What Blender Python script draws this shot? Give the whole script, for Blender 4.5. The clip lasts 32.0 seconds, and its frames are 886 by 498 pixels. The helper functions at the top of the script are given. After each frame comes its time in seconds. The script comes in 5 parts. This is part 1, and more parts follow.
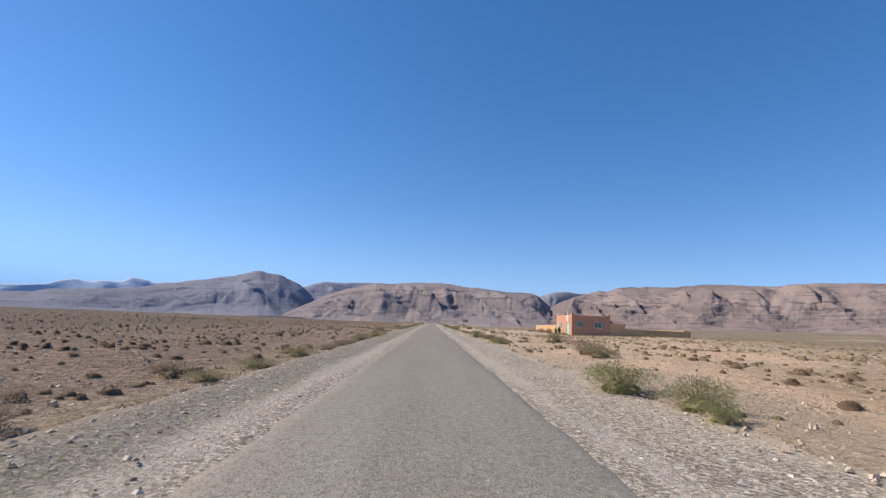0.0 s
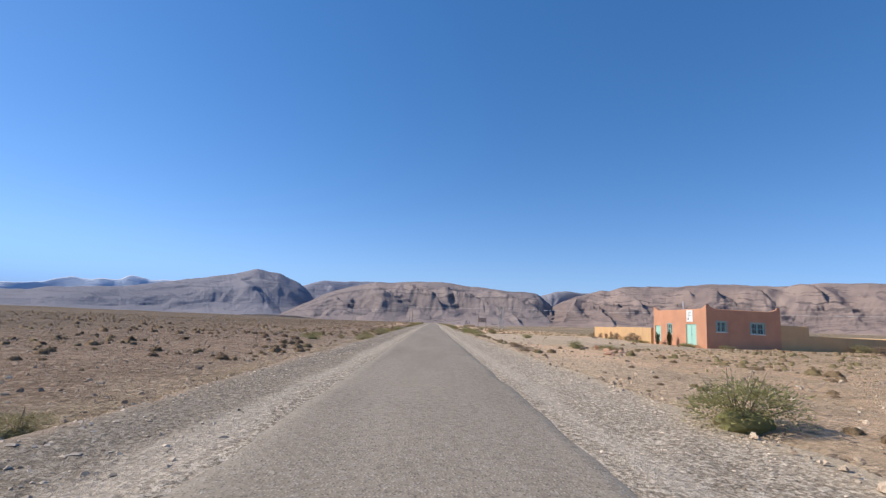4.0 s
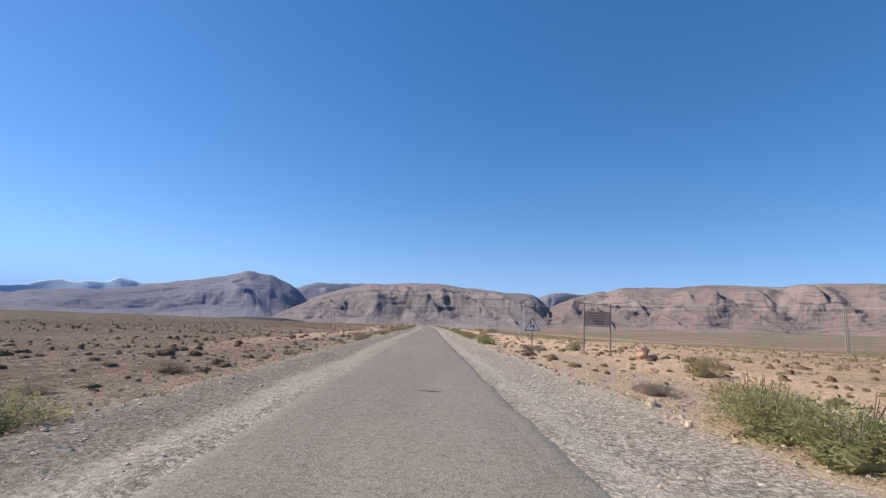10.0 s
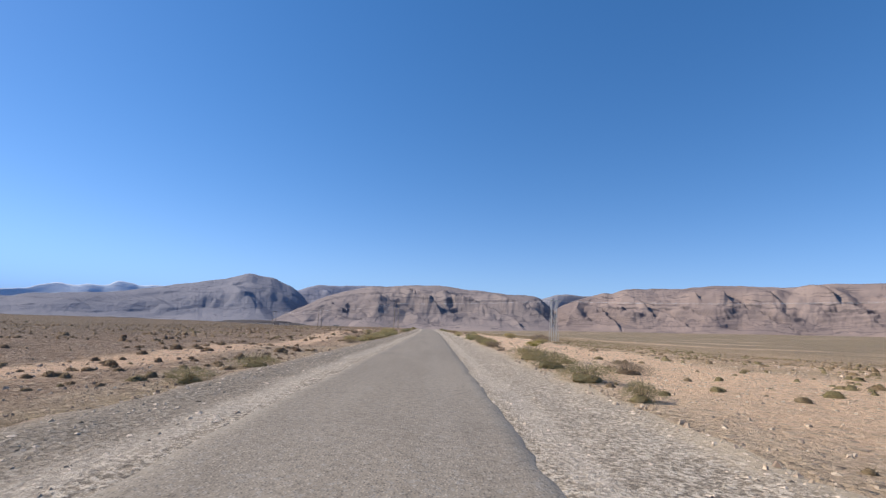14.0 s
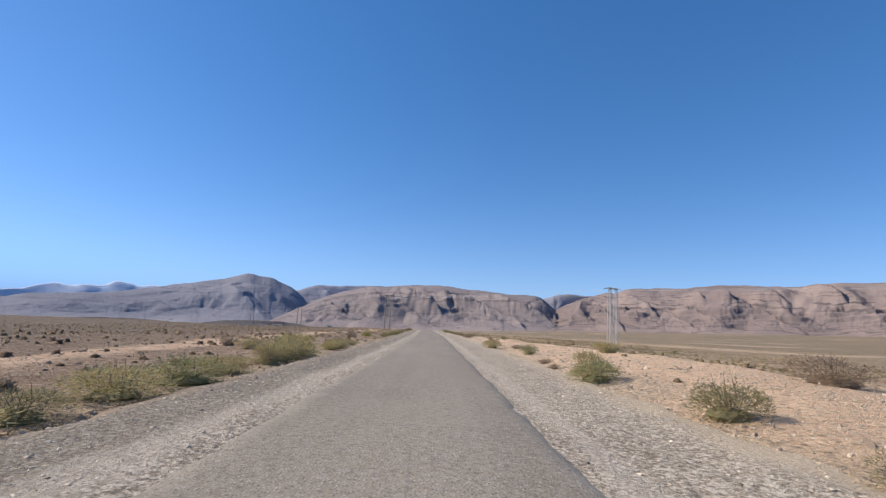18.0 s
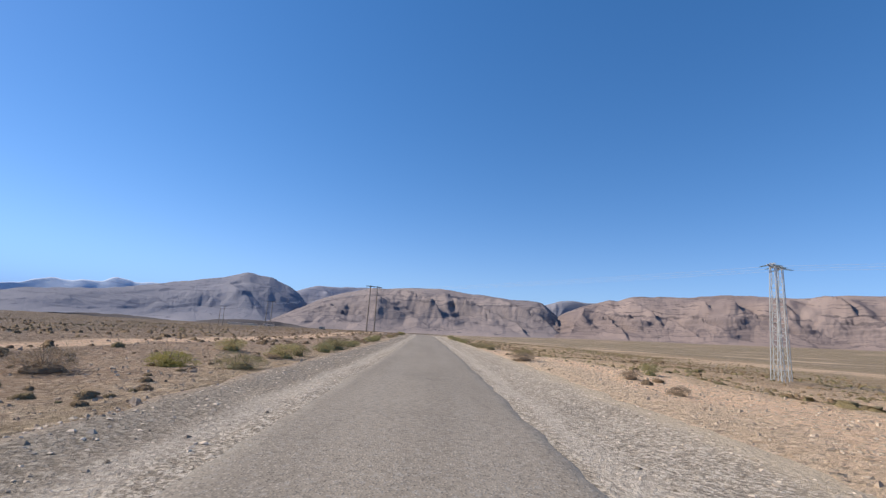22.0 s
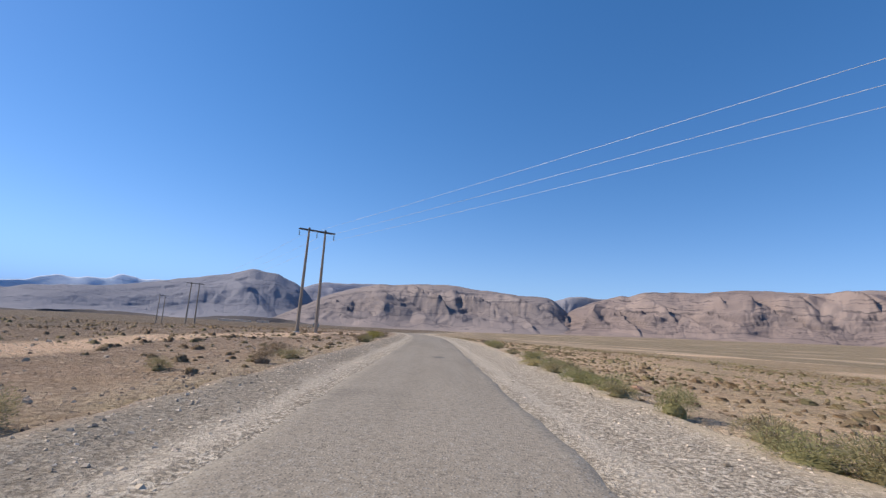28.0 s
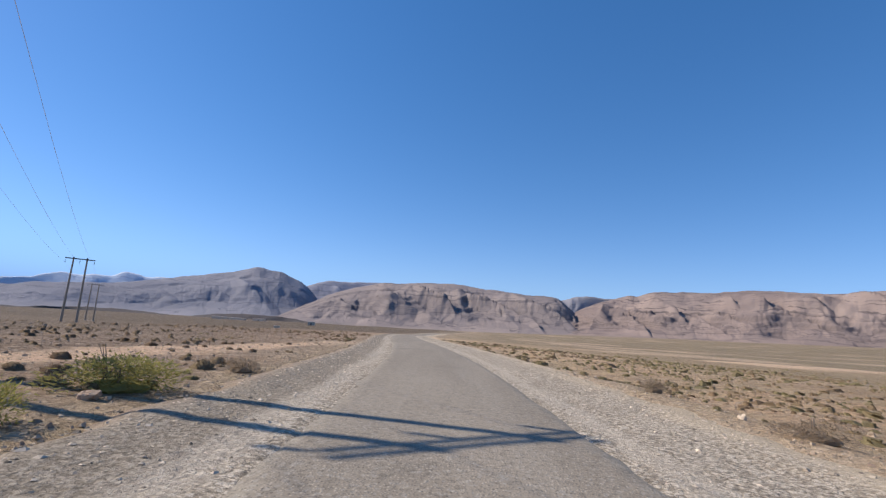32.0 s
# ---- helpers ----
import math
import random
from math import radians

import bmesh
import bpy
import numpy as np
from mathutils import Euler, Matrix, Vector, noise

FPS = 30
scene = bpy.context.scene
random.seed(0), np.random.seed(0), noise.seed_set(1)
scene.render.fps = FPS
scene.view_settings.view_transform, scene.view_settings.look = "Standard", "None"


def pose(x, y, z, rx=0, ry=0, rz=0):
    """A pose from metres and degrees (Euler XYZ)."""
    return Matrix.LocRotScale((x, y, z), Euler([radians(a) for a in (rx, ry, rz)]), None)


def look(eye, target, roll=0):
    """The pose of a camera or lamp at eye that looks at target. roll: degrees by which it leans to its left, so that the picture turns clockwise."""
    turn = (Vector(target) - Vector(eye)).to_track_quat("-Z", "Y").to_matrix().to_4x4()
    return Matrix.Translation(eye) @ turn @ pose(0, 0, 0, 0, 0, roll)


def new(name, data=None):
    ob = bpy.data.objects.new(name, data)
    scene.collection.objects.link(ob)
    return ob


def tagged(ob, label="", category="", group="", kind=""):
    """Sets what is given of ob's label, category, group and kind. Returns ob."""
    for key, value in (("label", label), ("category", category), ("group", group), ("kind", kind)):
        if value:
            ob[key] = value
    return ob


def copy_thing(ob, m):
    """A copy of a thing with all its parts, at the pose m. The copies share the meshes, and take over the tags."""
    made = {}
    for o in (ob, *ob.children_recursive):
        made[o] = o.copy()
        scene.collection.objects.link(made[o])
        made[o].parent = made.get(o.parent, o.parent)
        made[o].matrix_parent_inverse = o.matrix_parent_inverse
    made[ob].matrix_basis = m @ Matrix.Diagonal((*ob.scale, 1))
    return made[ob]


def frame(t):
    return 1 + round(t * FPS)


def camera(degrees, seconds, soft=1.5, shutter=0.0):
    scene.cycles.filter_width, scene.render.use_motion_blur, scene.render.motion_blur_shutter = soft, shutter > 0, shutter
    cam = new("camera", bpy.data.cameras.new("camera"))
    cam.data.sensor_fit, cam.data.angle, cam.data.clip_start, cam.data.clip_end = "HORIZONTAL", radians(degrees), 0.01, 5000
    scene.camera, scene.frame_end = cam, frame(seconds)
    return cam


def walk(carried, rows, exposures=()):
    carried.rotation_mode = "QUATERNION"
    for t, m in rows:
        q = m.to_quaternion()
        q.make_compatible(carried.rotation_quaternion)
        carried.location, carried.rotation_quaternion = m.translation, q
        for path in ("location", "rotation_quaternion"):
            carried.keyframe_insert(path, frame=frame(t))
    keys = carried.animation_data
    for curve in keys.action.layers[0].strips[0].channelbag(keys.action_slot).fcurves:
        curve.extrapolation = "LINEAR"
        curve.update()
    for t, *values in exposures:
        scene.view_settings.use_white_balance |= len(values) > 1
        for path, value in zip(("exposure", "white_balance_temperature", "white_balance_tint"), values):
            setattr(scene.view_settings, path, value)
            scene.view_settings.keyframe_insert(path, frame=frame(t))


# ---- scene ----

# ---- camera and its drive ----
cam = camera(86.0, 32.0, soft=1.3)
# seconds, x, y, heading, pitch, lean
DRIVE = [(0, 0.00, 0.00, -1.06, 8.77, 3.00), (1, 0.01, 10.49, -0.95, 8.71, 3.02), (2, 0.01, 20.94, -0.91, 8.68, 3.08), (3, 0.00, 31.34, -0.89, 8.68, 3.16),
         (4, 0.01, 41.71, -0.97, 8.69, 3.18), (5, 0.02, 52.08, -1.05, 8.73, 3.18), (6, 0.04, 62.49, -1.02, 8.80, 3.20), (7, 0.07, 72.99, -1.19, 8.90, 3.29),
         (8, 0.12, 83.56, -1.28, 8.95, 3.23), (9, 0.19, 94.16, -1.40, 8.94, 3.09), (10, 0.29, 104.76, -1.55, 8.98, 2.98), (11, 0.43, 115.34, -1.87, 9.16, 3.09),
         (12, 0.59, 125.91, -1.65, 9.24, 3.05), (13, 0.71, 136.46, -1.47, 9.22, 2.89), (14, 0.78, 146.99, -1.25, 9.25, 2.77), (15, 0.82, 157.48, -1.13, 9.29, 2.75),
         (16, 0.86, 167.95, -1.12, 9.35, 2.76), (17, 0.89, 178.41, -1.10, 9.40, 2.76), (18, 0.92, 188.87, -1.19, 9.28, 2.71), (19, 0.97, 199.35, -1.25, 9.41, 2.99),
         (20, 1.02, 209.83, -1.19, 9.61, 3.43), (21, 1.06, 220.31, -1.02, 9.69, 3.69), (22, 1.07, 230.75, -0.93, 9.75, 4.04), (23, 1.06, 241.17, -0.89, 9.69, 4.30),
         (24, 1.04, 251.56, -0.81, 9.47, 4.19), (25, 1.00, 261.92, -0.59, 9.49, 4.07), (26, 0.91, 272.24, -0.44, 9.49, 4.00), (27, 0.81, 282.56, -0.29, 9.41, 3.97),
         (28, 0.69, 292.85, -0.11, 9.30, 3.94), (29, 0.53, 303.09, -0.01, 9.18, 4.01), (30, 0.33, 313.27, 0.17, 9.07, 4.21), (31, 0.12, 323.37, 0.41, 9.06, 4.35),
         (32, -0.13, 333.40, 0.54, 9.17, 4.21)]


def drive_pose(x, y, yaw, pitch, lean, z=1.35):
    a, p = radians(yaw), radians(pitch)
    way = Vector((-math.sin(a) * math.cos(p), math.cos(a) * math.cos(p), math.sin(p)))
    return look((x, y, z), Vector((x, y, z)) + way * 100, lean)


walk(cam, [(t, drive_pose(x, y, a, p, l)) for t, x, y, a, p, l in DRIVE], exposures=[(0, 0.0)])

# ---- sky and sun ----
SUN_ELEVATION, SUN_AZIMUTH = 38.0, -78.0
world = bpy.data.worlds.new("desert_sky")
scene.world = world
world.use_nodes = True
wn = world.node_tree.nodes
sky = wn.new("ShaderNodeTexSky")
sky.sky_type = "NISHITA"
sky.sun_disc = False
sky.sun_elevation, sky.sun_rotation = radians(SUN_ELEVATION), radians(SUN_AZIMUTH)
sky.altitude, sky.air_density, sky.dust_density, sky.ozone_density = 3000.0, 1.15, 1.0, 3.0
wn["Background"].inputs["Strength"].default_value = 0.215
rich = wn.new("ShaderNodeHueSaturation")
rich.inputs["Saturation"].default_value = 1.44
level = wn.new("ShaderNodeGamma")
level.inputs["Gamma"].default_value = 0.77
tint = wn.new("ShaderNodeMix")
tint.data_type, tint.blend_type = "RGBA", "MULTIPLY"
tint.inputs[0].default_value, tint.inputs[7].default_value = 1.0, (1.165, 0.97, 1.04, 1.0)
world.node_tree.links.new(sky.outputs[0], level.inputs["Color"])
world.node_tree.links.new(level.outputs[0], rich.inputs["Color"])
world.node_tree.links.new(rich.outputs[0], tint.inputs[6])
# the pale air along the horizon is held back to the clear blue of a dry day
split = wn.new("ShaderNodeSeparateColor")
square = wn.new("ShaderNodeMath")
square.operation = "POWER"
square.inputs[1].default_value = 2.0
veil = wn.new("ShaderNodeVectorMath")
veil.operation = "MULTIPLY_ADD"
veil.inputs[1].default_value, veil.inputs[2].default_value = (0.095, 0.042, 0.008), (1, 1, 1)
clear = wn.new("ShaderNodeVectorMath")
clear.operation = "DIVIDE"
for a, b in ((tint.outputs[2], split.inputs[0]), (split.outputs[0], square.inputs[0]), (square.outputs[0], veil.inputs[0]), (tint.outputs[2], clear.inputs[0]), (veil.outputs[0], clear.inputs[1]), (clear.outputs[0], wn["Background"].inputs["Color"])):
    world.node_tree.links.new(a, b)
sun_data = bpy.data.lights.new("sun", "SUN")
sun_data.energy, sun_data.angle, sun_data.color = 5.0, radians(0.53), (1.0, 0.93, 0.82)
sun = new("sun", sun_data)
az, el = radians(SUN_AZIMUTH), radians(SUN_ELEVATION)
to_sun = Vector((math.sin(az) * math.cos(el), math.cos(az) * math.cos(el), math.sin(el)))
sun.matrix_world = look(to_sun * 200, (0, 0, 0))

# ---- materials ----


class Nodes:
    """A material under construction: makes nodes and joins them."""

    def __init__(self, name, rough=0.9, metal=0.0, spec=0.25):
        self.mat = bpy.data.materials.new(name)
        self.mat.use_nodes = True
        self.tree = self.mat.node_tree
        self.bsdf = self.tree.nodes["Principled BSDF"]
        self.bsdf.inputs["Roughness"].default_value = rough
        self.bsdf.inputs["Metallic"].default_value = metal
        self.bsdf.inputs["Specular IOR Level"].default_value = spec
        self.coord = self.tree.nodes.new("ShaderNodeTexCoord").outputs["Object"]

    def put(self, socket, value):
        if isinstance(value, bpy.types.NodeSocket):
            self.tree.links.new(value, socket)
        elif isinstance(value, tuple) and len(value) == 3 and socket.type == "RGBA":
            socket.default_value = (*value, 1.0)
        else:
            socket.default_value = value

    def stretch(self, sx, sy, sz, source=None):
        n = self.tree.nodes.new("ShaderNodeMapping")
        n.inputs["Scale"].default_value = (sx, sy, sz)
        self.put(n.inputs["Vector"], source or self.coord)
        return n.outputs[0]

    def noise(self, scale, detail=4.0, rough=0.55, vector=None, warp=0.0):
        n = self.tree.nodes.new("ShaderNodeTexNoise")
        n.inputs["Scale"].default_value, n.inputs["Detail"].default_value = scale, detail
        n.inputs["Roughness"].default_value, n.inputs["Distortion"].default_value = rough, warp
        self.put(n.inputs["Vector"], vector or self.coord)
        return n.outputs["Fac"]

    def cells(self, scale, vector=None, out="Distance", feature="F1"):
        n = self.tree.nodes.new("ShaderNodeTexVoronoi")
        n.feature = feature
        n.inputs["Scale"].default_value = scale
        self.put(n.inputs["Vector"], vector or self.coord)
        return n.outputs[out]

    def ramp(self, fac, low, high, a=0.0, b=1.0):
        n = self.tree.nodes.new("ShaderNodeMapRange")
        n.interpolation_type = "SMOOTHSTEP"
        self.put(n.inputs["Value"], fac)
        for key, v in (("From Min", low), ("From Max", high), ("To Min", a), ("To Max", b)):
            self.put(n.inputs[key], v)
        return n.outputs[0]

    def math(self, op, a, b=0.0):
        n = self.tree.nodes.new("ShaderNodeMath")
        n.operation = op
        self.put(n.inputs[0], a)
        self.put(n.inputs[1], b)
        return n.outputs[0]

    def mix(self, fac, a, b, how="MIX"):
        n = self.tree.nodes.new("ShaderNodeMix")
        n.data_type, n.blend_type = "RGBA", how
        self.put(n.inputs["Factor"], fac)
        self.put(n.inputs[6], a)
        self.put(n.inputs[7], b)
        return n.outputs[2]

    def attr(self, name):
        n = self.tree.nodes.new("ShaderNodeAttribute")
        n.attribute_name = name
        return n.outputs["Fac"]

    def axis(self, source, which):
        n = self.tree.nodes.new("ShaderNodeSeparateXYZ")
        self.put(n.inputs[0], source)
        return n.outputs[which]

    def random(self):
        return self.tree.nodes.new("ShaderNodeObjectInfo").outputs["Random"]

    def island(self):
        return self.tree.nodes.new("ShaderNodeNewGeometry").outputs["Random Per Island"]

    def bump(self, height, strength=0.4, distance=0.02):
        n = self.tree.nodes.new("ShaderNodeBump")
        n.inputs["Strength"].default_value, n.inputs["Distance"].default_value = strength, distance
        self.put(n.inputs["Height"], height)
        self.put(self.bsdf.inputs["Normal"], n.outputs[0])

    def colour(self, value):
        self.put(self.bsdf.inputs["Base Color"], value)
        return self.mat


def soil_material():
    n = Nodes("desert_soil", 0.95, spec=0.1)
    red, tan, grey, olive = (0.42, 0.26, 0.152), (0.54, 0.385, 0.225), (0.36, 0.258, 0.155), (0.215, 0.170, 0.086)
    c = n.mix(n.ramp(n.noise(0.05, 5, 0.6), 0.38, 0.62), red, grey)
    c = n.mix(n.ramp(n.noise(0.17, 5, 0.6, warp=0.6), 0.46, 0.66), c, tan)
    # grey brown stone pavement on one side of the road, with paler and redder patches
    stony = n.mix(n.noise(0.9, 6, 0.75), (0.195, 0.138, 0.098), (0.34, 0.240, 0.168))
    stony = n.mix(n.ramp(n.noise(0.22, 6, 0.75, n.stretch(0.6, 1, 1)), 0.48, 0.64, 0.0, 0.75), stony, (0.43, 0.305, 0.215))
    c = n.mix(n.math("MULTIPLY", n.attr("pavement"), n.ramp(n.noise(0.09, 5, 0.65), 0.2, 0.5, 0.85, 1.0)), c, stony)
    wide = n.mix(n.ramp(n.noise(0.013, 6, 0.65, n.stretch(0.5, 1, 1)), 0.35, 0.65), olive, (0.335, 0.232, 0.132))
    wide = n.mix(n.ramp(n.noise(0.09, 5, 0.7, n.stretch(0.4, 1, 1)), 0.47, 0.58, 0.0, 0.75), wide, (0.135, 0.105, 0.06))
    c = n.mix(n.attr("plain"), c, n.mix(n.math("MULTIPLY", n.attr("pavement"), 0.85), wide, (0.112, 0.081, 0.052)))
    c = n.mix(n.attr("pale"), c, n.mix(n.noise(0.4, 4), (0.90, 0.62, 0.41), (0.82, 0.525, 0.335)))
    c = n.mix(n.math("MULTIPLY", n.attr("court"), 0.9), c, n.mix(n.noise(0.5, 4), (0.50, 0.41, 0.315), (0.62, 0.505, 0.385)))
    # coarse grey rubble that thins out from the road verge
    grain, clod = n.noise(24.0, 3, 0.6), n.noise(12.0, 3, 0.6, warp=0.5)
    spill = n.mix(n.ramp(grain, 0.52, 0.61, 0.0, 0.6), (0.43, 0.335, 0.240), (0.16, 0.122, 0.086))
    spill = n.mix(n.ramp(grain, 0.47, 0.39, 0.0, 0.7), spill, (0.72, 0.585, 0.435))
    spill = n.mix(n.ramp(clod, 0.43, 0.37, 0.0, 0.65), spill, (0.74, 0.60, 0.45))
    spill = n.mix(n.ramp(clod, 0.57, 0.64, 0.0, 0.5), spill, (0.18, 0.13, 0.09))
    c = n.mix(n.math("MULTIPLY", n.attr("verge"), 0.85), c, n.mix(0.25, spill, c))
    # dry grass haze between the shrubs, away from the stone pavement
    c = n.mix(n.math("MULTIPLY", n.ramp(n.noise(0.4, 6, 0.75), 0.44, 0.62), n.math("MULTIPLY", n.math("SUBTRACT", 1.0, n.math("MAXIMUM", n.attr("pavement"), n.attr("pale"))), 0.45)), c, (0.33, 0.268, 0.135))
    # hummocks dark and light, half a metre to two metres wide
    hummock = n.noise(1.0, 6, 0.8)
    bare = n.math("SUBTRACT", 1.0, n.math("MULTIPLY", n.attr("pale"), 0.75))
    c = n.mix(n.math("MULTIPLY", n.ramp(hummock, 0.47, 0.58), n.math("MULTIPLY", bare, 0.45)), c, (0.14, 0.095, 0.066))
    c = n.mix(n.math("MULTIPLY", n.math("MULTIPLY", n.ramp(n.noise(0.55, 3, 0.7), 0.50, 0.60), n.attr("plain")), 0.55), c, (0.10, 0.08, 0.05))
    c = n.mix(n.math("MULTIPLY", n.ramp(n.noise(2.7, 5, 0.75, warp=0.4), 0.52, 0.66), 0.5), c, n.mix(0.55, c, (0.66, 0.53, 0.40)))
    # pebbles of three sizes, each with its own tone
    rock, rock_tone = n.cells(2.6), n.cells(2.6, out="Color")
    pebble, tone = n.cells(6.5), n.cells(6.5, out="Color")
    grit, grit_tone = n.cells(15.0), n.cells(15.0, out="Color")
    c = n.mix(n.math("MULTIPLY", n.ramp(grit, 0.55, 0.25), n.math("MULTIPLY", bare, 0.65)), c, n.mix(n.axis(grit_tone, 0), n.mix(0.6, c, (0.10, 0.068, 0.045)), n.mix(0.5, c, (0.76, 0.60, 0.44))))
    sits = n.math("MULTIPLY", n.ramp(pebble, 0.45, 0.30), n.ramp(n.axis(tone, 2), 0.40, 0.46))
    c = n.mix(n.math("MULTIPLY", sits, 0.85), c, n.mix(0.72, c, n.mix(n.axis(tone, 0), (0.13, 0.088, 0.062), (0.80, 0.64, 0.48))))
    lies = n.math("MULTIPLY", n.ramp(n.math("ADD", rock, n.math("MULTIPLY", n.math("SUBTRACT", n.noise(9.0, 3), 0.5), 0.35)), 0.34, 0.24), n.ramp(n.axis(rock_tone, 2), 0.45, 0.50))
    c = n.mix(n.math("MULTIPLY", lies, 0.75), c, n.mix(0.65, c, n.mix(n.axis(rock_tone, 0), (0.22, 0.15, 0.105), (0.74, 0.59, 0.44))))
    chip = n.cells(11.0, out="Color")
    c = n.mix(n.math("MULTIPLY", n.math("MAXIMUM", n.attr("pale"), n.attr("court")), 0.5), c, n.mix(n.axis(chip, 0), n.mix(0.5, c, (0.20, 0.13, 0.09)), n.mix(0.6, c, (0.92, 0.75, 0.57))))
    c = n.mix(n.math("MULTIPLY", n.noise(30.0, 3), n.math("MULTIPLY", bare, 0.25)), c, (0.16, 0.11, 0.075))
    rubble = n.noise(4.5, 7, 0.85)
    c = n.mix(n.math("MULTIPLY", n.ramp(rubble, 0.54, 0.64, 0.0, 0.4), bare), c, n.mix(0.6, c, (0.07, 0.045, 0.03)))
    calm = n.math("SUBTRACT", 1.0, n.math("MULTIPLY", n.attr("plain"), 0.8))
    c = n.mix(n.math("MULTIPLY", n.ramp(rubble, 0.50, 0.40, 0.0, 0.6), calm), c, n.mix(0.5, c, (0.88, 0.69, 0.52)))
    c = n.mix(n.math("MULTIPLY", calm, 1.0), c, (1.12, 1.07, 0.98), "MULTIPLY")
    # darker stone-strewn soil on the west side of the road
    c = n.mix(n.ramp(n.axis(n.coord, 0), -4.0, -8.0), c, (0.87, 0.86, 0.88), "MULTIPLY")
    lump = n.math("ADD", n.math("ADD", n.noise(2.5, 6, 0.7), n.math("MULTIPLY", sits, 0.45)), n.math("MULTIPLY", lies, 0.7))
    n.bump(n.math("ADD", n.math("ADD", lump, n.math("MULTIPLY", hummock, 2.0)), n.math("MULTIPLY", rubble, -1.2)), 0.9, 0.12)
    return n.colour(c)


def gravel_material():
    n = Nodes("shoulder_gravel", 0.95, spec=0.12)
    uv = n.tree.nodes.new("ShaderNodeUVMap").outputs[0]
    c = n.mix(n.ramp(n.noise(0.35, 5, 0.6), 0.35, 0.65), (0.36, 0.278, 0.196), (0.455, 0.355, 0.252))
    wheel = n.noise(0.9, 4, 0.6, n.stretch(1.0, 0.09, 1.0))
    c = n.mix(n.math("MULTIPLY", n.ramp(wheel, 0.52, 0.68), 0.5), c, (0.52, 0.415, 0.305))
    bend = n.tree.nodes.new("ShaderNodeTexNoise")
    bend.inputs["Scale"].default_value = 22.0
    jitter = n.tree.nodes.new("ShaderNodeVectorMath")
    jitter.operation = "MULTIPLY_ADD"
    n.put(jitter.inputs[0], bend.outputs["Color"])
    jitter.inputs[1].default_value = (0.05, 0.05, 0.05)
    n.put(jitter.inputs[2], n.coord)
    n.put(bend.inputs["Vector"], n.coord)
    rough_at = jitter.outputs[0]
    # crushed stones of three sizes, light and dark
    big, big_tone = n.cells(13.0, rough_at), n.cells(13.0, rough_at, "Color")
    grit, lumps, shards = n.noise(34.0, 3, 0.6, rough_at), n.noise(15.0, 3, 0.6, rough_at), n.noise(8.0, 3, 0.6, rough_at, 0.6)
    c = n.mix(n.ramp(grit, 0.50, 0.62, 0.0, 0.55), c, (0.14, 0.110, 0.080))
    c = n.mix(n.ramp(grit, 0.48, 0.38, 0.0, 0.6), c, (0.68, 0.555, 0.42))
    c = n.mix(n.ramp(lumps, 0.53, 0.60, 0.0, 0.7), c, (0.15, 0.118, 0.086))
    c = n.mix(n.ramp(lumps, 0.46, 0.40, 0.0, 0.75), c, (0.74, 0.61, 0.465))
    c = n.mix(n.ramp(shards, 0.42, 0.36, 0.0, 0.6), c, (0.76, 0.63, 0.485))
    sits = n.math("MULTIPLY", n.ramp(big, 0.40, 0.30), n.ramp(n.axis(big_tone, 1), 0.72, 0.75))
    c = n.mix(n.math("MULTIPLY", sits, 0.8), c, n.mix(n.axis(big_tone, 0), (0.26, 0.205, 0.15), (0.84, 0.70, 0.54)))
    c = n.mix(n.ramp(n.noise(7.0, 7, 0.85), 0.48, 0.57, 0.0, 0.34), c, (0.15, 0.122, 0.092))
    c = n.mix(n.ramp(n.noise(7.5, 5, 0.75, warp=0.5), 0.54, 0.63, 0.0, 0.4), c, (0.80, 0.67, 0.52))
    # darker mix over the whole left shoulder, fading in beside the asphalt
    c = n.mix(n.math("MULTIPLY", n.ramp(n.axis(uv, 0), -2.0, -2.9), 0.50), c, (0.18, 0.143, 0.104))
    # pale dust by the asphalt, soil colour at the outer verge
    side = n.math("ADD", n.math("ADD", n.math("ABSOLUTE", n.axis(uv, 0)), n.ramp(n.axis(uv, 0), 0.5, -0.5, 0.0, 0.35)), n.math("MULTIPLY", n.math("SUBTRACT", n.noise(0.9, 6, 0.7, n.stretch(1, 0.3, 1)), 0.5), 1.8))
    streak = n.math("ADD", n.math("ABSOLUTE", n.axis(uv, 0)), n.math("MULTIPLY", n.math("SUBTRACT", n.noise(0.7, 6, 0.7, n.stretch(1, 0.25, 1)), 0.5), 1.3))
    c = n.mix(n.math("MULTIPLY", n.ramp(n.math("ABSOLUTE", n.math("SUBTRACT", streak, 2.4)), 0.40, 0.05), 0.38), c, (0.60, 0.495, 0.385))
    c = n.mix(n.math("MULTIPLY", n.ramp(side, 3.9, 5.0), 0.75), c, n.mix(n.ramp(n.axis(uv, 0), -0.5, 0.5), (0.33, 0.225, 0.15), (0.64, 0.48, 0.31)))
    n.bump(n.math("ADD", n.math("ADD", n.math("MULTIPLY", lumps, -1.6), n.math("MULTIPLY", sits, 1.0)), n.math("MULTIPLY", n.noise(9.0, 6, 0.75), 2.0)), 0.7, 0.03)
    return n.colour(c)


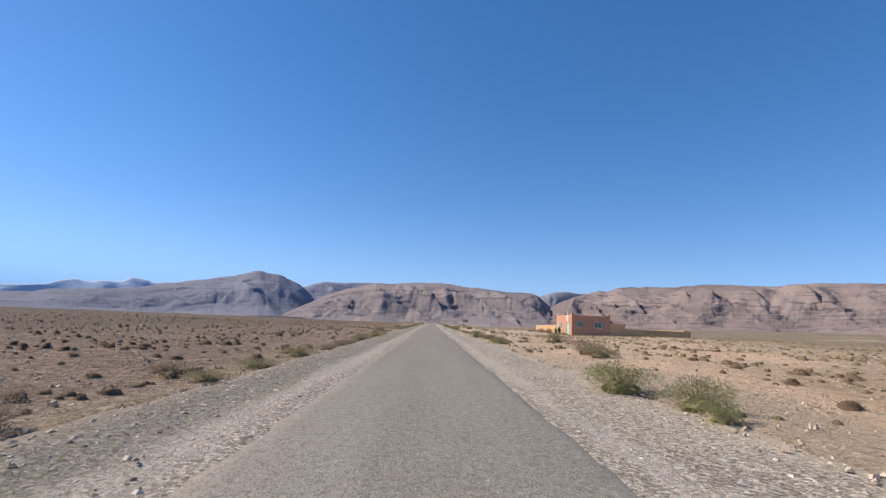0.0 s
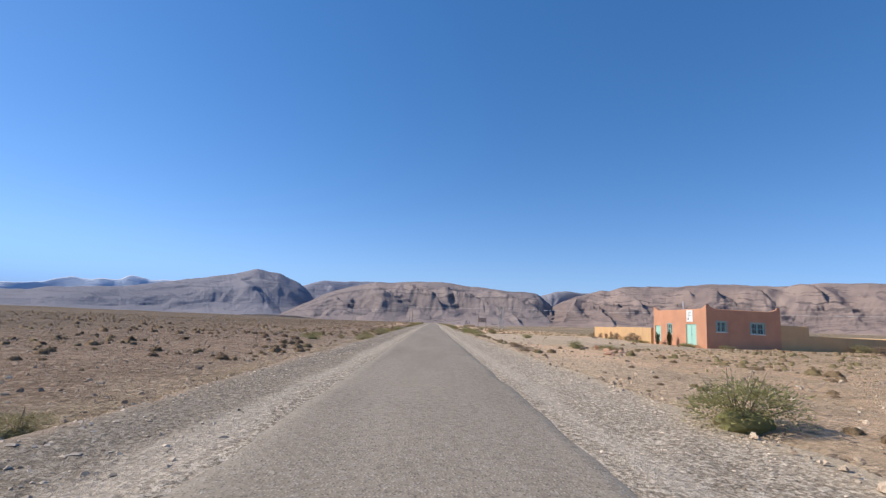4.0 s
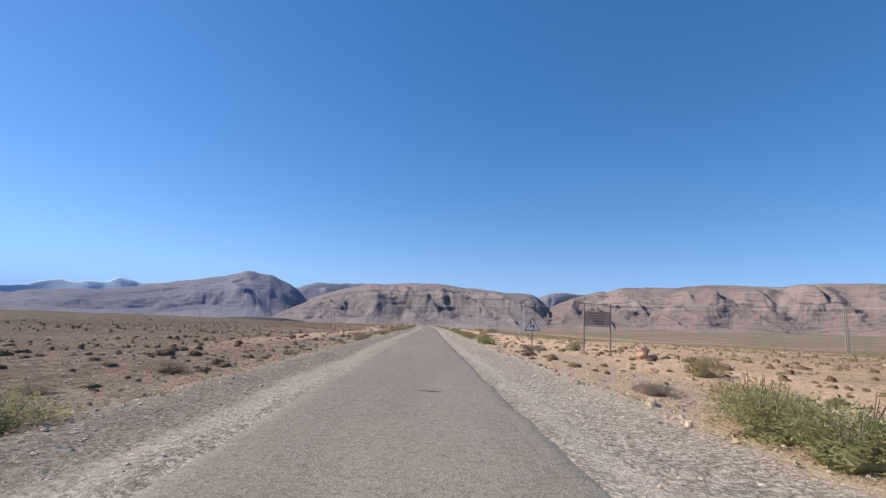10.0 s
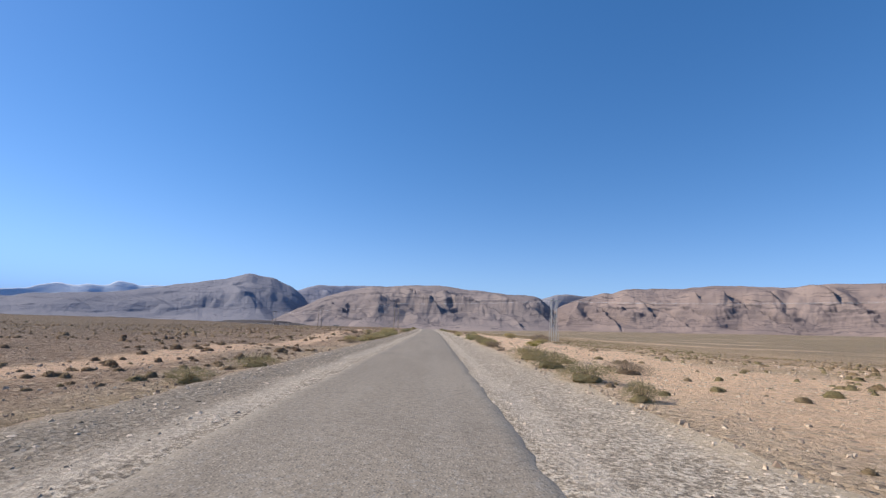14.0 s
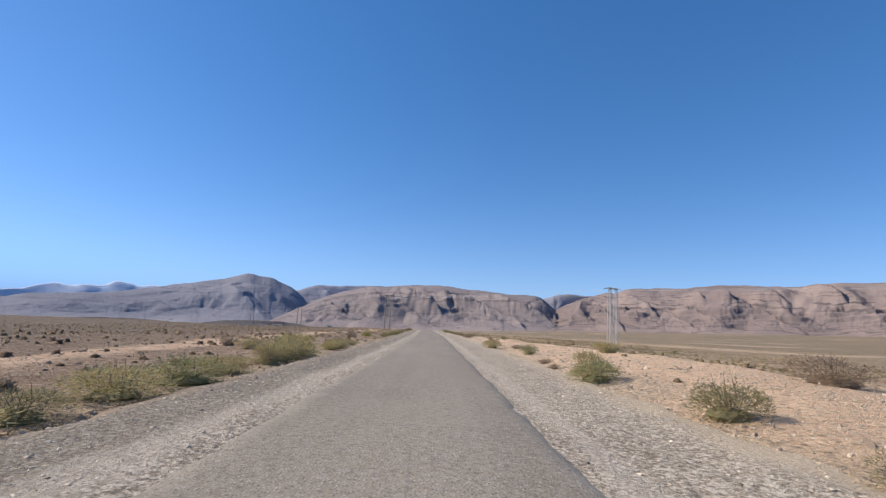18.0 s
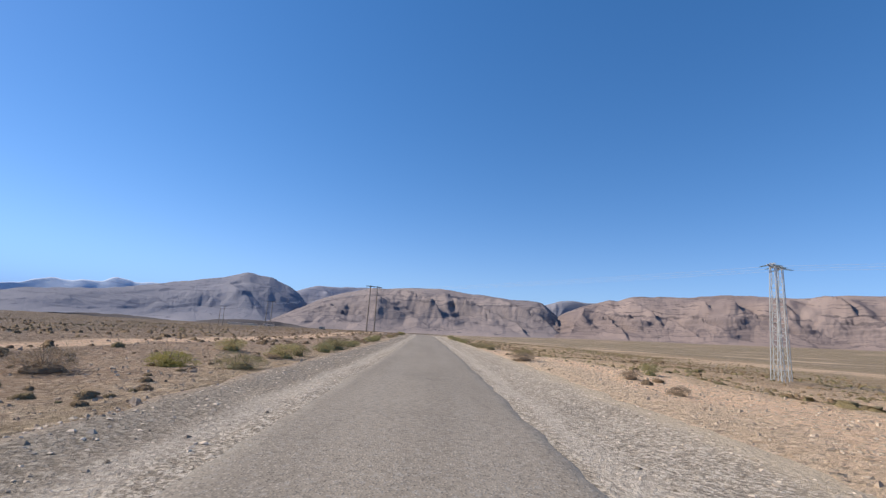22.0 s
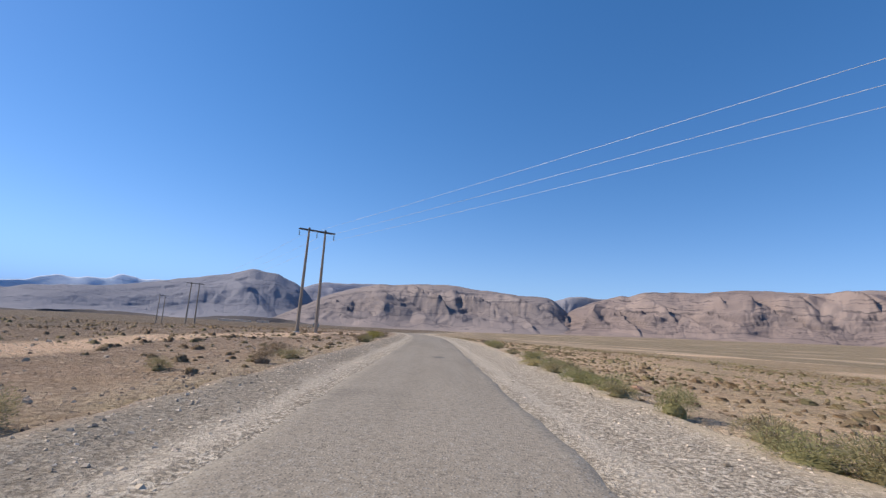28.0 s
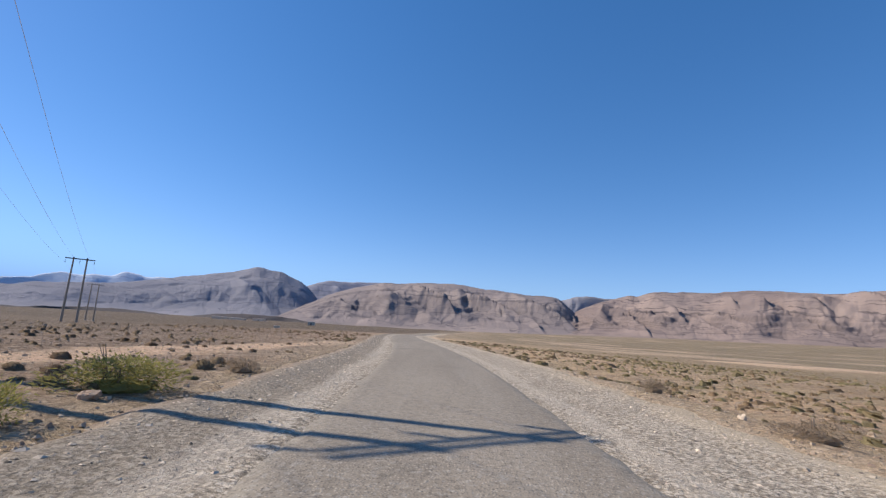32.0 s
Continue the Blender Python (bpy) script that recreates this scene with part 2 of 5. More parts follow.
def asphalt_material():
    n = Nodes("worn_chip_seal", 0.9, spec=0.2)
    uv = n.tree.nodes.new("ShaderNodeUVMap").outputs[0]
    off = n.math("ABSOLUTE", n.axis(uv, 0))
    base = n.mix(n.ramp(n.noise(0.6, 5, 0.6, n.stretch(1, 0.12, 1)), 0.35, 0.65), (0.262, 0.210, 0.155), (0.320, 0.258, 0.192))
    base = n.mix(n.ramp(n.noise(0.25, 4, 0.6), 0.55, 0.75), base, (0.228, 0.184, 0.138))
    track = n.math("MULTIPLY", n.ramp(n.math("ABSOLUTE", n.math("SUBTRACT", off, 0.85)), 0.45, 0.05), n.ramp(n.noise(0.5, 3, 0.6, n.stretch(1, 0.1, 1)), 0.3, 0.7))
    base = n.mix(n.math("MULTIPLY", track, 0.45), base, (0.33, 0.272, 0.208))
    edge = n.math("ADD", n.ramp(off, 1.05, 1.95), n.math("MULTIPLY", n.math("SUBTRACT", n.noise(1.7, 5, 0.7), 0.5), 1.3))
    base = n.mix(n.math("MULTIPLY", n.ramp(edge, 0.6, 1.15), 0.7), base, (0.39, 0.325, 0.242))
    chip = n.axis(n.cells(30.0, out="Color"), 0)
    d = n.cells(30.0)
    base = n.mix(n.math("MULTIPLY", n.ramp(d, 0.62, 0.2), 0.6), base, n.mix(chip, (0.10, 0.08, 0.06), (0.50, 0.41, 0.315)))
    c2 = n.axis(n.cells(26.0, out="Color"), 1)
    base = n.mix(n.math("MULTIPLY", n.ramp(c2, 0.8, 0.95), 0.35), base, (0.40, 0.36, 0.31))
    crack = n.ramp(n.cells(0.42, n.stretch(1, 0.5, 1), feature="DISTANCE_TO_EDGE"), 0.010, 0.0)
    crack = n.math("MULTIPLY", crack, n.ramp(n.noise(0.22, 3), 0.52, 0.6))
    base = n.mix(n.math("MULTIPLY", crack, 0.18), base, (0.06, 0.055, 0.05))
    base = n.mix(n.ramp(n.noise(10.0, 6, 0.8), 0.50, 0.62, 0.0, 0.5), base, (0.13, 0.106, 0.08))
    base = n.mix(n.ramp(n.noise(13.0, 6, 0.8), 0.54, 0.66, 0.0, 0.5), base, (0.50, 0.42, 0.325))
    n.bump(n.math("ADD", n.ramp(d, 0.5, 0.1), n.math("MULTIPLY", n.noise(3.0, 4), 1.5)), 0.4, 0.012)
    return n.colour(base)


def rock_material(name, light, dark, band, foot=0.7):
    n = Nodes(name, 0.95, spec=0.05)
    big = n.noise(0.0016, 6, 0.6)
    height = n.math("ADD", n.axis(n.coord, 2), n.math("MULTIPLY", n.noise(0.0022, 5, 0.6), 190.0))
    strip = n.tree.nodes.new("ShaderNodeCombineXYZ")
    n.put(strip.inputs[2], height)
    layer = n.noise(0.030, 3, 0.6, strip.outputs[0])
    c = n.mix(n.ramp(big, 0.38, 0.64), dark, light)
    c = n.mix(n.math("MULTIPLY", n.ramp(layer, 0.55, 0.60), n.ramp(n.noise(0.003, 4), 0.38, 0.55)), c, band)
    zone = n.math("MULTIPLY", n.ramp(height, 120.0, 165.0), n.ramp(height, 300.0, 235.0))
    c = n.mix(n.math("MULTIPLY", zone, 0.45), c, n.mix(0.5, dark, band))
    c = n.mix(n.math("MULTIPLY", n.attr("cliff"), 0.85), c, band)
    c = n.mix(n.math("MULTIPLY", n.attr("scree"), foot), c, (light[0] * 1.25, light[1] * 1.2, light[2] * 1.15))
    c = n.mix(n.math("MULTIPLY", n.noise(0.03, 5, 0.7), 0.35), c, dark)
    ledge = n.noise(0.085, 3, 0.65, strip.outputs[0])
    c = n.mix(n.math("MULTIPLY", n.math("MULTIPLY", n.ramp(ledge, 0.53, 0.58), n.math("MAXIMUM", n.math("MULTIPLY", zone, 0.8), n.ramp(n.noise(0.006, 5, 0.7), 0.44, 0.60))), 0.8), c, (band[0] * 0.75, band[1] * 0.75, band[2] * 0.78))
    n.bump(n.math("ADD", n.noise(0.02, 8, 0.75), n.math("MULTIPLY", ledge, 0.35)), 0.8, 12.0)
    return n.colour(c)


def leaf_material(name, a, b, dry):
    n = Nodes(name, 0.75, spec=0.2)
    c = n.mix(n.island(), a, b)
    c = n.mix(n.ramp(n.noise(3.0, 2), 0.55, 0.75), c, dry)
    c = n.mix(n.math("MULTIPLY", n.random(), 0.45), c, dry)
    # thin leaves let some of the light through
    through_leaf = n.tree.nodes.new("ShaderNodeBsdfTranslucent")
    n.put(through_leaf.inputs["Color"], c)
    both = n.tree.nodes.new("ShaderNodeMixShader")
    both.inputs[0].default_value = 0.35
    n.put(both.inputs[1], n.bsdf.outputs[0])
    n.put(both.inputs[2], through_leaf.outputs[0])
    n.put(n.tree.nodes["Material Output"].inputs["Surface"], both.outputs[0])
    return n.colour(c)


def tuft_material():
    n = Nodes("dwarf_shrubs", 0.9, spec=0.1)
    t = n.attr("tone")
    c = n.mix(n.ramp(t, 0.0, 0.55), (0.215, 0.130, 0.080), (0.31, 0.208, 0.122))
    c = n.mix(n.ramp(t, 0.55, 0.9), c, (0.25, 0.205, 0.095))
    c = n.mix(n.math("MULTIPLY", n.island(), 0.4), c, (0.34, 0.255, 0.145))
    brush = n.noise(38.0, 3, 0.7)
    c = n.mix(n.ramp(brush, 0.45, 0.62, 0.0, 0.45), c, (0.13, 0.085, 0.052))
    c = n.mix(n.ramp(n.noise(22.0, 3, 0.7), 0.55, 0.70, 0.0, 0.5), c, (0.45, 0.335, 0.20))
    n.bump(brush, 1.0, 0.05)
    return n.colour(c)


def stone_material(name="field_stones"):
    n = Nodes(name, 0.95, spec=0.05)
    t = n.attr("tone")
    c = n.mix(t, (0.20, 0.138, 0.094), (0.70, 0.54, 0.385))
    c = n.mix(n.ramp(n.noise(14.0, 4), 0.45, 0.7), c, (0.30, 0.21, 0.15))
    n.bump(n.noise(20.0, 5), 0.6, 0.02)
    return n.colour(c)


def boulder_material():
    n = Nodes("limestone_boulder", 0.9, spec=0.2)
    c = n.mix(n.random(), (0.55, 0.30, 0.18), (0.66, 0.50, 0.36))
    c = n.mix(n.ramp(n.noise(5.0, 5), 0.45, 0.70), c, (0.36, 0.20, 0.13))
    n.bump(n.noise(9.0, 6, 0.65), 0.8, 0.06)
    return n.colour(c)


def plaster_material(name, a, b, stain):
    n = Nodes(name, 0.92, spec=0.15)
    c = n.mix(n.ramp(n.noise(0.6, 5, 0.6), 0.35, 0.65), a, b)
    streak = n.noise(1.4, 5, 0.65, n.stretch(1, 1, 0.18))
    c = n.mix(n.math("MULTIPLY", n.ramp(streak, 0.56, 0.72), 0.5), c, stain)
    c = n.mix(n.math("MULTIPLY", n.noise(22.0, 3), 0.18), c, stain)
    n.bump(n.math("ADD", n.noise(7.0, 6, 0.65), n.noise(60.0, 2)), 0.45, 0.03)
    return n.colour(c)


def paint_material(name, colour, worn, rough=0.6, metal=0.0):
    n = Nodes(name, rough, metal, 0.3)
    c = n.mix(n.ramp(n.noise(9.0, 5, 0.65), 0.55, 0.72), colour, worn)
    c = n.mix(n.math("MULTIPLY", n.noise(45.0, 3), 0.2), c, worn)
    n.bump(n.noise(30.0, 3), 0.2, 0.004)
    return n.colour(c)


def wood_material(name, a, b):
    n = Nodes(name, 0.85, spec=0.2)
    grain = n.noise(6.0, 5, 0.6, n.stretch(3.0, 3.0, 0.12))
    c = n.mix(n.ramp(grain, 0.35, 0.65), a, b)
    c = n.mix(n.math("MULTIPLY", n.noise(0.6, 4), 0.4), c, b)
    n.bump(grain, 0.4, 0.01)
    return n.colour(c)


SOIL, GRAVEL, ASPHALT = soil_material(), gravel_material(), asphalt_material()
ROCK_NEAR = rock_material("right_range_rock", (0.355, 0.268, 0.226), (0.262, 0.198, 0.174), (0.130, 0.104, 0.100))
ROCK_MID = rock_material("middle_range_rock", (0.325, 0.262, 0.236), (0.262, 0.214, 0.200), (0.160, 0.136, 0.134))
# distance haze is painted into the base colours of the next four rocks
ROCK_LEFT_HAZED = rock_material("left_massif_hazed_rock", (0.29, 0.272, 0.292), (0.255, 0.243, 0.265), (0.215, 0.207, 0.232))
ROCK_BACK_HAZED = rock_material("back_ridge_hazed_rock", (0.315, 0.30, 0.335), (0.28, 0.27, 0.305), (0.235, 0.228, 0.262))
ROCK_FAR_HAZED = rock_material("far_range_hazed_rock", (0.53, 0.58, 0.67), (0.50, 0.55, 0.64), (0.48, 0.53, 0.62), 0.0)
ROCK_NOTCH_HAZED = rock_material("notch_peak_hazed_rock", (0.33, 0.305, 0.315), (0.29, 0.27, 0.285), (0.25, 0.235, 0.25))
ROCK_LOW = rock_material("low_ridge_rock", (0.150, 0.125, 0.112), (0.115, 0.098, 0.092), (0.10, 0.088, 0.085))
GREEN = leaf_material("green_leaves", (0.225, 0.215, 0.085), (0.40, 0.36, 0.165), (0.46, 0.385, 0.20))
OLIVE = leaf_material("olive_leaves", (0.23, 0.20, 0.09), (0.39, 0.325, 0.165), (0.43, 0.335, 0.195))
YELLOW = leaf_material("yellow_green_leaves", (0.33, 0.29, 0.075), (0.46, 0.39, 0.12), (0.28, 0.235, 0.10))
STRAW_LEAF = leaf_material("straw_leaves", (0.36, 0.30, 0.125), (0.54, 0.44, 0.21), (0.48, 0.37, 0.21))
DRY = leaf_material("dry_twigs", (0.25, 0.18, 0.12), (0.42, 0.32, 0.21), (0.33, 0.235, 0.155))
DARKGREEN = leaf_material("dark_conifer_leaves", (0.045, 0.060, 0.028), (0.085, 0.095, 0.045), (0.09, 0.08, 0.04))
TUFT, STONE, BOULDER = tuft_material(), stone_material(), boulder_material()
TWIG = wood_material("shrub_stems", (0.16, 0.12, 0.085), (0.25, 0.19, 0.14))
TERRACOTTA = plaster_material("terracotta_plaster", (0.60, 0.305, 0.185), (0.52, 0.26, 0.16), (0.40, 0.21, 0.14))
SAND_WALL = plaster_material("sand_plaster", (0.63, 0.40, 0.205), (0.57, 0.36, 0.185), (0.45, 0.29, 0.17))
MINT = paint_material("mint_green_paint", (0.36, 0.60, 0.50), (0.45, 0.58, 0.50), 0.5)
PALE_GREY = paint_material("grey_window_paint", (0.30, 0.36, 0.34), (0.42, 0.44, 0.41), 0.5)
WHITE = paint_material("white_paint", (0.76, 0.75, 0.72), (0.60, 0.57, 0.52), 0.5)
RED = paint_material("faded_red_paint", (0.33, 0.15, 0.12), (0.26, 0.15, 0.12), 0.5)
BLACK = paint_material("black_blue_paint", (0.02, 0.035, 0.09), (0.05, 0.06, 0.10), 0.5)
PANEL = paint_material("weathered_sign_panel", (0.42, 0.33, 0.27), (0.27, 0.20, 0.16), 0.8)
RUST = paint_material("rusty_steel_tube", (0.27, 0.20, 0.16), (0.40, 0.32, 0.27), 0.7)
STEEL = paint_material("galvanised_steel", (0.50, 0.49, 0.46), (0.36, 0.35, 0.33), 0.55, 0.15)
DARK_STEEL = paint_material("dark_steel", (0.12, 0.115, 0.11), (0.18, 0.165, 0.15), 0.6, 0.3)
POLE_WOOD = wood_material("weathered_pole", (0.23, 0.18, 0.135), (0.38, 0.305, 0.24))
CONCRETE = plaster_material("pale_concrete", (0.52, 0.47, 0.40), (0.45, 0.40, 0.34), (0.33, 0.28, 0.23))
INSULATOR = paint_material("brown_glass_insulator", (0.16, 0.20, 0.19), (0.24, 0.28, 0.27), 0.25)
WIRE = paint_material("aluminium_wire", (0.62, 0.63, 0.64), (0.50, 0.51, 0.52), 0.5, 0.2)
TAR = paint_material("tar_patch", (0.13, 0.115, 0.10), (0.19, 0.165, 0.14), 0.9)


def glass_material():
    n = Nodes("window_glass", 0.08, spec=0.5)
    return n.colour(n.mix(n.noise(3.0, 2), (0.045, 0.06, 0.06), (0.08, 0.10, 0.10)))


GLASS = glass_material()

# ---- mesh helpers ----


def mesh_of(name, bm, material, smooth=False):
    me = bpy.data.meshes.new(name)
    bm.normal_update()
    bm.to_mesh(me)
    bm.free()
    me.materials.append(material)
    if smooth:
        me.polygons.foreach_set("use_smooth", [True] * len(me.polygons))
    return me


def part(name, bm, material, parent=None, label="", smooth=False):
    """Links a bmesh, or a ready mesh, as one object under its thing."""
    ob = new(name, bm if isinstance(bm, bpy.types.Mesh) else mesh_of(name, bm, material, smooth))
    if parent is not None:
        ob.parent = parent
    return tagged(ob, label)


def thing(name, label, category, m=None, group="", kind=""):
    ob = new(name)
    ob.empty_display_size = 0.2
    if m is not None:
        ob.matrix_world = m
    return tagged(ob, label, category, group, kind)


def box(bm, lo, hi, bevel=0.0):
    made = bmesh.ops.create_cube(bm, size=1.0)["verts"]
    for v in made:
        v.co = Vector([(lo[k] + hi[k]) / 2 + v.co[k] * (hi[k] - lo[k]) for k in range(3)])
    if bevel:
        bmesh.ops.bevel(bm, geom=list({e for v in made for e in v.link_edges}), offset=bevel, segments=2, affect="EDGES")
    return bm


def rod(bm, a, b, r0, r1=None, sides=8):
    a, b = Vector(a), Vector(b)
    r1 = r0 if r1 is None else r1
    turn = (b - a).to_track_quat("Z", "Y")
    rings = []
    for p, r in ((a, r0), (b, r1)):
        rings.append([bm.verts.new(p + turn @ Vector((r * math.cos(k * math.tau / sides), r * math.sin(k * math.tau / sides), 0))) for k in range(sides)])
    for k in range(sides):
        j = (k + 1) % sides
        bm.faces.new((rings[0][k], rings[0][j], rings[1][j], rings[1][k]))
    bm.faces.new(rings[0][::-1])
    bm.faces.new(rings[1])
    return bm


def array_mesh(name, verts, faces, material, smooth=False, attrs=None):
    """A mesh from numpy arrays: verts (n, 3), faces (m, 3 or 4)."""
    me = bpy.data.meshes.new(name)
    k = faces.shape[1]
    me.vertices.add(len(verts))
    me.vertices.foreach_set("co", np.ascontiguousarray(verts, dtype=np.float32).ravel())
    me.loops.add(faces.size)
    me.loops.foreach_set("vertex_index", np.ascontiguousarray(faces, dtype=np.int32).ravel())
    me.polygons.add(len(faces))
    me.polygons.foreach_set("loop_start", np.arange(0, faces.size, k, dtype=np.int32))
    me.polygons.foreach_set("loop_total", np.full(len(faces), k, dtype=np.int32))
    me.polygons.foreach_set("use_smooth", np.full(len(faces), smooth))
    for key, values in (attrs or {}).items():
        layer = me.attributes.new(key, "FLOAT", "POINT")
        layer.data.foreach_set("value", np.ascontiguousarray(values, dtype=np.float32))
    me.update(calc_edges=True)
    me.materials.append(material)
    return me


def scatter_mesh(name, shapes, places, material, rng, soft=False):
    """Copies of small triangle shapes joined in one mesh. places: x, y, z, width, height, tone."""
    all_v, all_f, tone, start = [], [], [], 0
    pick = rng.integers(0, len(shapes), len(places))
    for s, (v, f) in enumerate(shapes):
        p = places[pick == s]
        if not len(p):
            continue
        a = rng.uniform(0, math.tau, len(p))
        ca, sa = np.cos(a)[:, None], np.sin(a)[:, None]
        w, h = p[:, 3:4], p[:, 4:5]
        out = np.stack([p[:, 0:1] + w * (v[:, 0] * ca - v[:, 1] * sa), p[:, 1:2] + w * (v[:, 0] * sa + v[:, 1] * ca), p[:, 2:3] + h * v[:, 2]], 2)
        all_v.append(out.reshape(-1, 3))
        all_f.append((f[None] + (np.arange(len(p)) * len(v))[:, None, None] + start).reshape(-1, 3))
        tone.append(np.repeat(p[:, 5], len(v)))
        start += len(p) * len(v)
    return array_mesh(name, np.concatenate(all_v), np.concatenate(all_f), material, soft, {"tone": np.concatenate(tone)})


def smooth_step(x, a, b):
    t = np.clip((x - a) / (b - a), 0, 1)
    return t * t * (3 - 2 * t)


def lattice(seed, cells=256):
    return np.random.default_rng(seed).uniform(-1, 1, (cells, cells))


GRIDS = [lattice(s) for s in range(6)]


def wave(x, y, grid=0):
    """Smooth noise over the plane, about -1 to 1, one bump a unit."""
    g = GRIDS[grid]
    xi, yi = np.floor(x).astype(int), np.floor(y).astype(int)
    fx, fy = x - xi, y - yi
    fx, fy = fx * fx * (3 - 2 * fx), fy * fy * (3 - 2 * fy)
    a, b, c, d = (g[(xi + i) % 256, (yi + j) % 256] for j in (0, 1) for i in (0, 1))
    return (a * (1 - fx) + b * fx) * (1 - fy) + (c * (1 - fx) + d * fx) * fy


def fractal(x, y, octaves=4, gain=0.5, grid=0):
    total, amp, freq = 0.0, 1.0, 1.0
    for k in range(octaves):
        total = total + amp * wave(x * freq + 17.3 * k, y * freq - 9.1 * k, (grid + k) % 6)
        amp, freq = amp * gain, freq * 2.03
    return total


# ---- lie of the land ----
ROAD_Y = np.array([-400, 0, 60, 135, 160, 183, 220, 260, 300, 345, 362, 382, 404, 430, 470, 560, 700, 1400], float)
ROAD_X = np.array([0, 0, 0.03, 0.05, 0.2, 0.5, 0.88, 1.0, 0.55, 0.15, -0.9, -3.3, -5.5, -7.4, -8.6, -7.0, 2.0, 60.0], float)
FAR_AZ = np.array([-180, -90, -45, -36, -30, -20, -13, -5, 3, 12, 26, 45, 90, 180], float)
FAR_EL = np.array([0, -0.9, -1.15, -1.0, -0.9, -0.78, -0.68, -0.60, -0.42, -0.08, 0.42, 0.95, 0.8, 0], float)


def road_x(y):
    y = np.asarray(y, float)
    return sum(np.interp(y + d, ROAD_Y, ROAD_X) for d in (-12, -6, 0, 6, 12)) / 5


def road_z(y):
    y = np.asarray(y, float)
    return -2.6 * np.clip((y - 345) / 160, 0, 1) ** 1.4 - 0.008 * np.maximum(y - 505, 0)


def ground_z(x, y):
    x, y = np.asarray(x, float), np.asarray(y, float)
    d = x - road_x(y)
    side = np.where(d > 0, np.interp(y, [60, 120, 230, 290], [0.022, 0.018, -0.004, -0.012]), 0.012)
    reach = np.where(d > 0, 70.0, 420.0)
    near = road_z(y) + side * reach * np.tanh(d / reach)
    away = np.abs(d)
    near = near - 1.2 * smooth_step(-d, 20, 60) * smooth_step(y, 350, 410)
    brow = np.interp(y, [185, 222, 246, 262, 275, 285, 340, 375], [15, 17, 13, 10.5, 7.6, 6.5, 6.5, 5])
    near = near - 0.08 * smooth_step(away, 3.2, 5.0)
    near = near + np.where(d > 0, np.interp(y, [170, 210, 262, 285, 350, 380], [0, 1.0, 1.0, 0.8, 0.8, 0.3]), 0) * (0.15 * smooth_step(away, 4.8, 6) - 0.95 * smooth_step(away, brow - 1, brow + 4))
    near = near + 0.05 * smooth_step(away, 4.8, 6) * (1 - smooth_step(away, 30, 60)) * fractal(x / 1.7, y / 1.9, 2, 0.6, grid=1)
    near = near + smooth_step(away, 4.5, 9) * (0.16 * fractal(x / 9, y / 9, 4) + 0.5 * smooth_step(away, 12, 60) * fractal(x / 55, y / 55, 3, grid=2))
    r = np.hypot(x, y - 200)
    far = r * np.tan(np.radians(np.interp(np.degrees(np.arctan2(x, y - 200)), FAR_AZ, FAR_EL))) + 2.5 * fractal(x / 300, y / 300, 3, grid=3) * smooth_step(r, 300, 1200)
    left = smooth_step(-d, 40, 160)
    w = smooth_step(r, 170 - 60 * left, 1100 - 420 * left)
    return near * (1 - w) + far * w


def grid_sheet(xs, ys):
    gx, gy = np.meshgrid(xs, ys)
    n, m = len(ys), len(xs)
    i = (np.arange(n - 1)[:, None] * m + np.arange(m - 1)[None]).ravel()
    return gx.ravel(), gy.ravel(), np.stack([i, i + 1, i + m + 1, i + m], 1)


def spread(first, last, step, growth):
    out = [first]
    while abs(out[-1]) < abs(last):
        out.append(out[-1] + math.copysign(step, last))
        step *= growth
    return out[1:]


# ---- ground, road and shoulders ----
inner = list(np.arange(-14, 14.01, 0.5))
xs = sorted(spread(-14, -6000, 0.7, 1.075) + inner + spread(14, 6000, 0.7, 1.075))
inner = list(np.arange(-8, 430.1, 1.0))
ys = sorted(spread(-8, -1500, 2.0, 1.12) + inner + spread(430, 6000, 1.5, 1.045))
gx, gy, faces = grid_sheet(np.array(xs), np.array(ys))
gz = ground_z(gx, gy)
off = gx - road_x(gy)
gz = gz - 0.16 * smooth_step(-np.abs(off), np.where(off < 0, -4.5, -5.0), np.where(off < 0, -3.8, -4.3))
track = np.interp(gy, [120, 157, 190, 211, 240, 270, 300, 324, 346, 359, 380], [-9.5, -9, -8.6, -11.3, -14.3, -12.2, -12.2, -14.0, -10.6, -8.6, -6.0])
pale = 0.95 * smooth_step(-np.abs(gx - track - 0.5 * fractal(gx / 5, gy / 9, 2)), -2.0, -0.8) * smooth_step(gy, 120, 150) * (1 - smooth_step(gy, 365, 380))
pale = np.maximum(pale, 0.75 * smooth_step(-np.hypot((gx - 112 - (gy - 470) * 0.9) / 48, (gy - 470) / 38), -1.0, -0.7))
pale = np.maximum(pale, 0.8 * smooth_step(off, 3.5, 6) * (1 - 0.7 * smooth_step(off, 10, 30)) * np.interp(gy, [-10, 5, 180, 215, 255, 290], [0.9, 0.95, 0.7, 1.1, 1.1, 0.5]) * (0.6 + 0.4 * fractal(gx / 6, gy / 11, 3)))
pale = np.maximum(pale, smooth_step(fractal(gx / 90, gy / 40, 3, grid=4), 0.55, 0.9) * 0.6 * smooth_step(off, 35, 60) * smooth_step(gy, 250, 330))
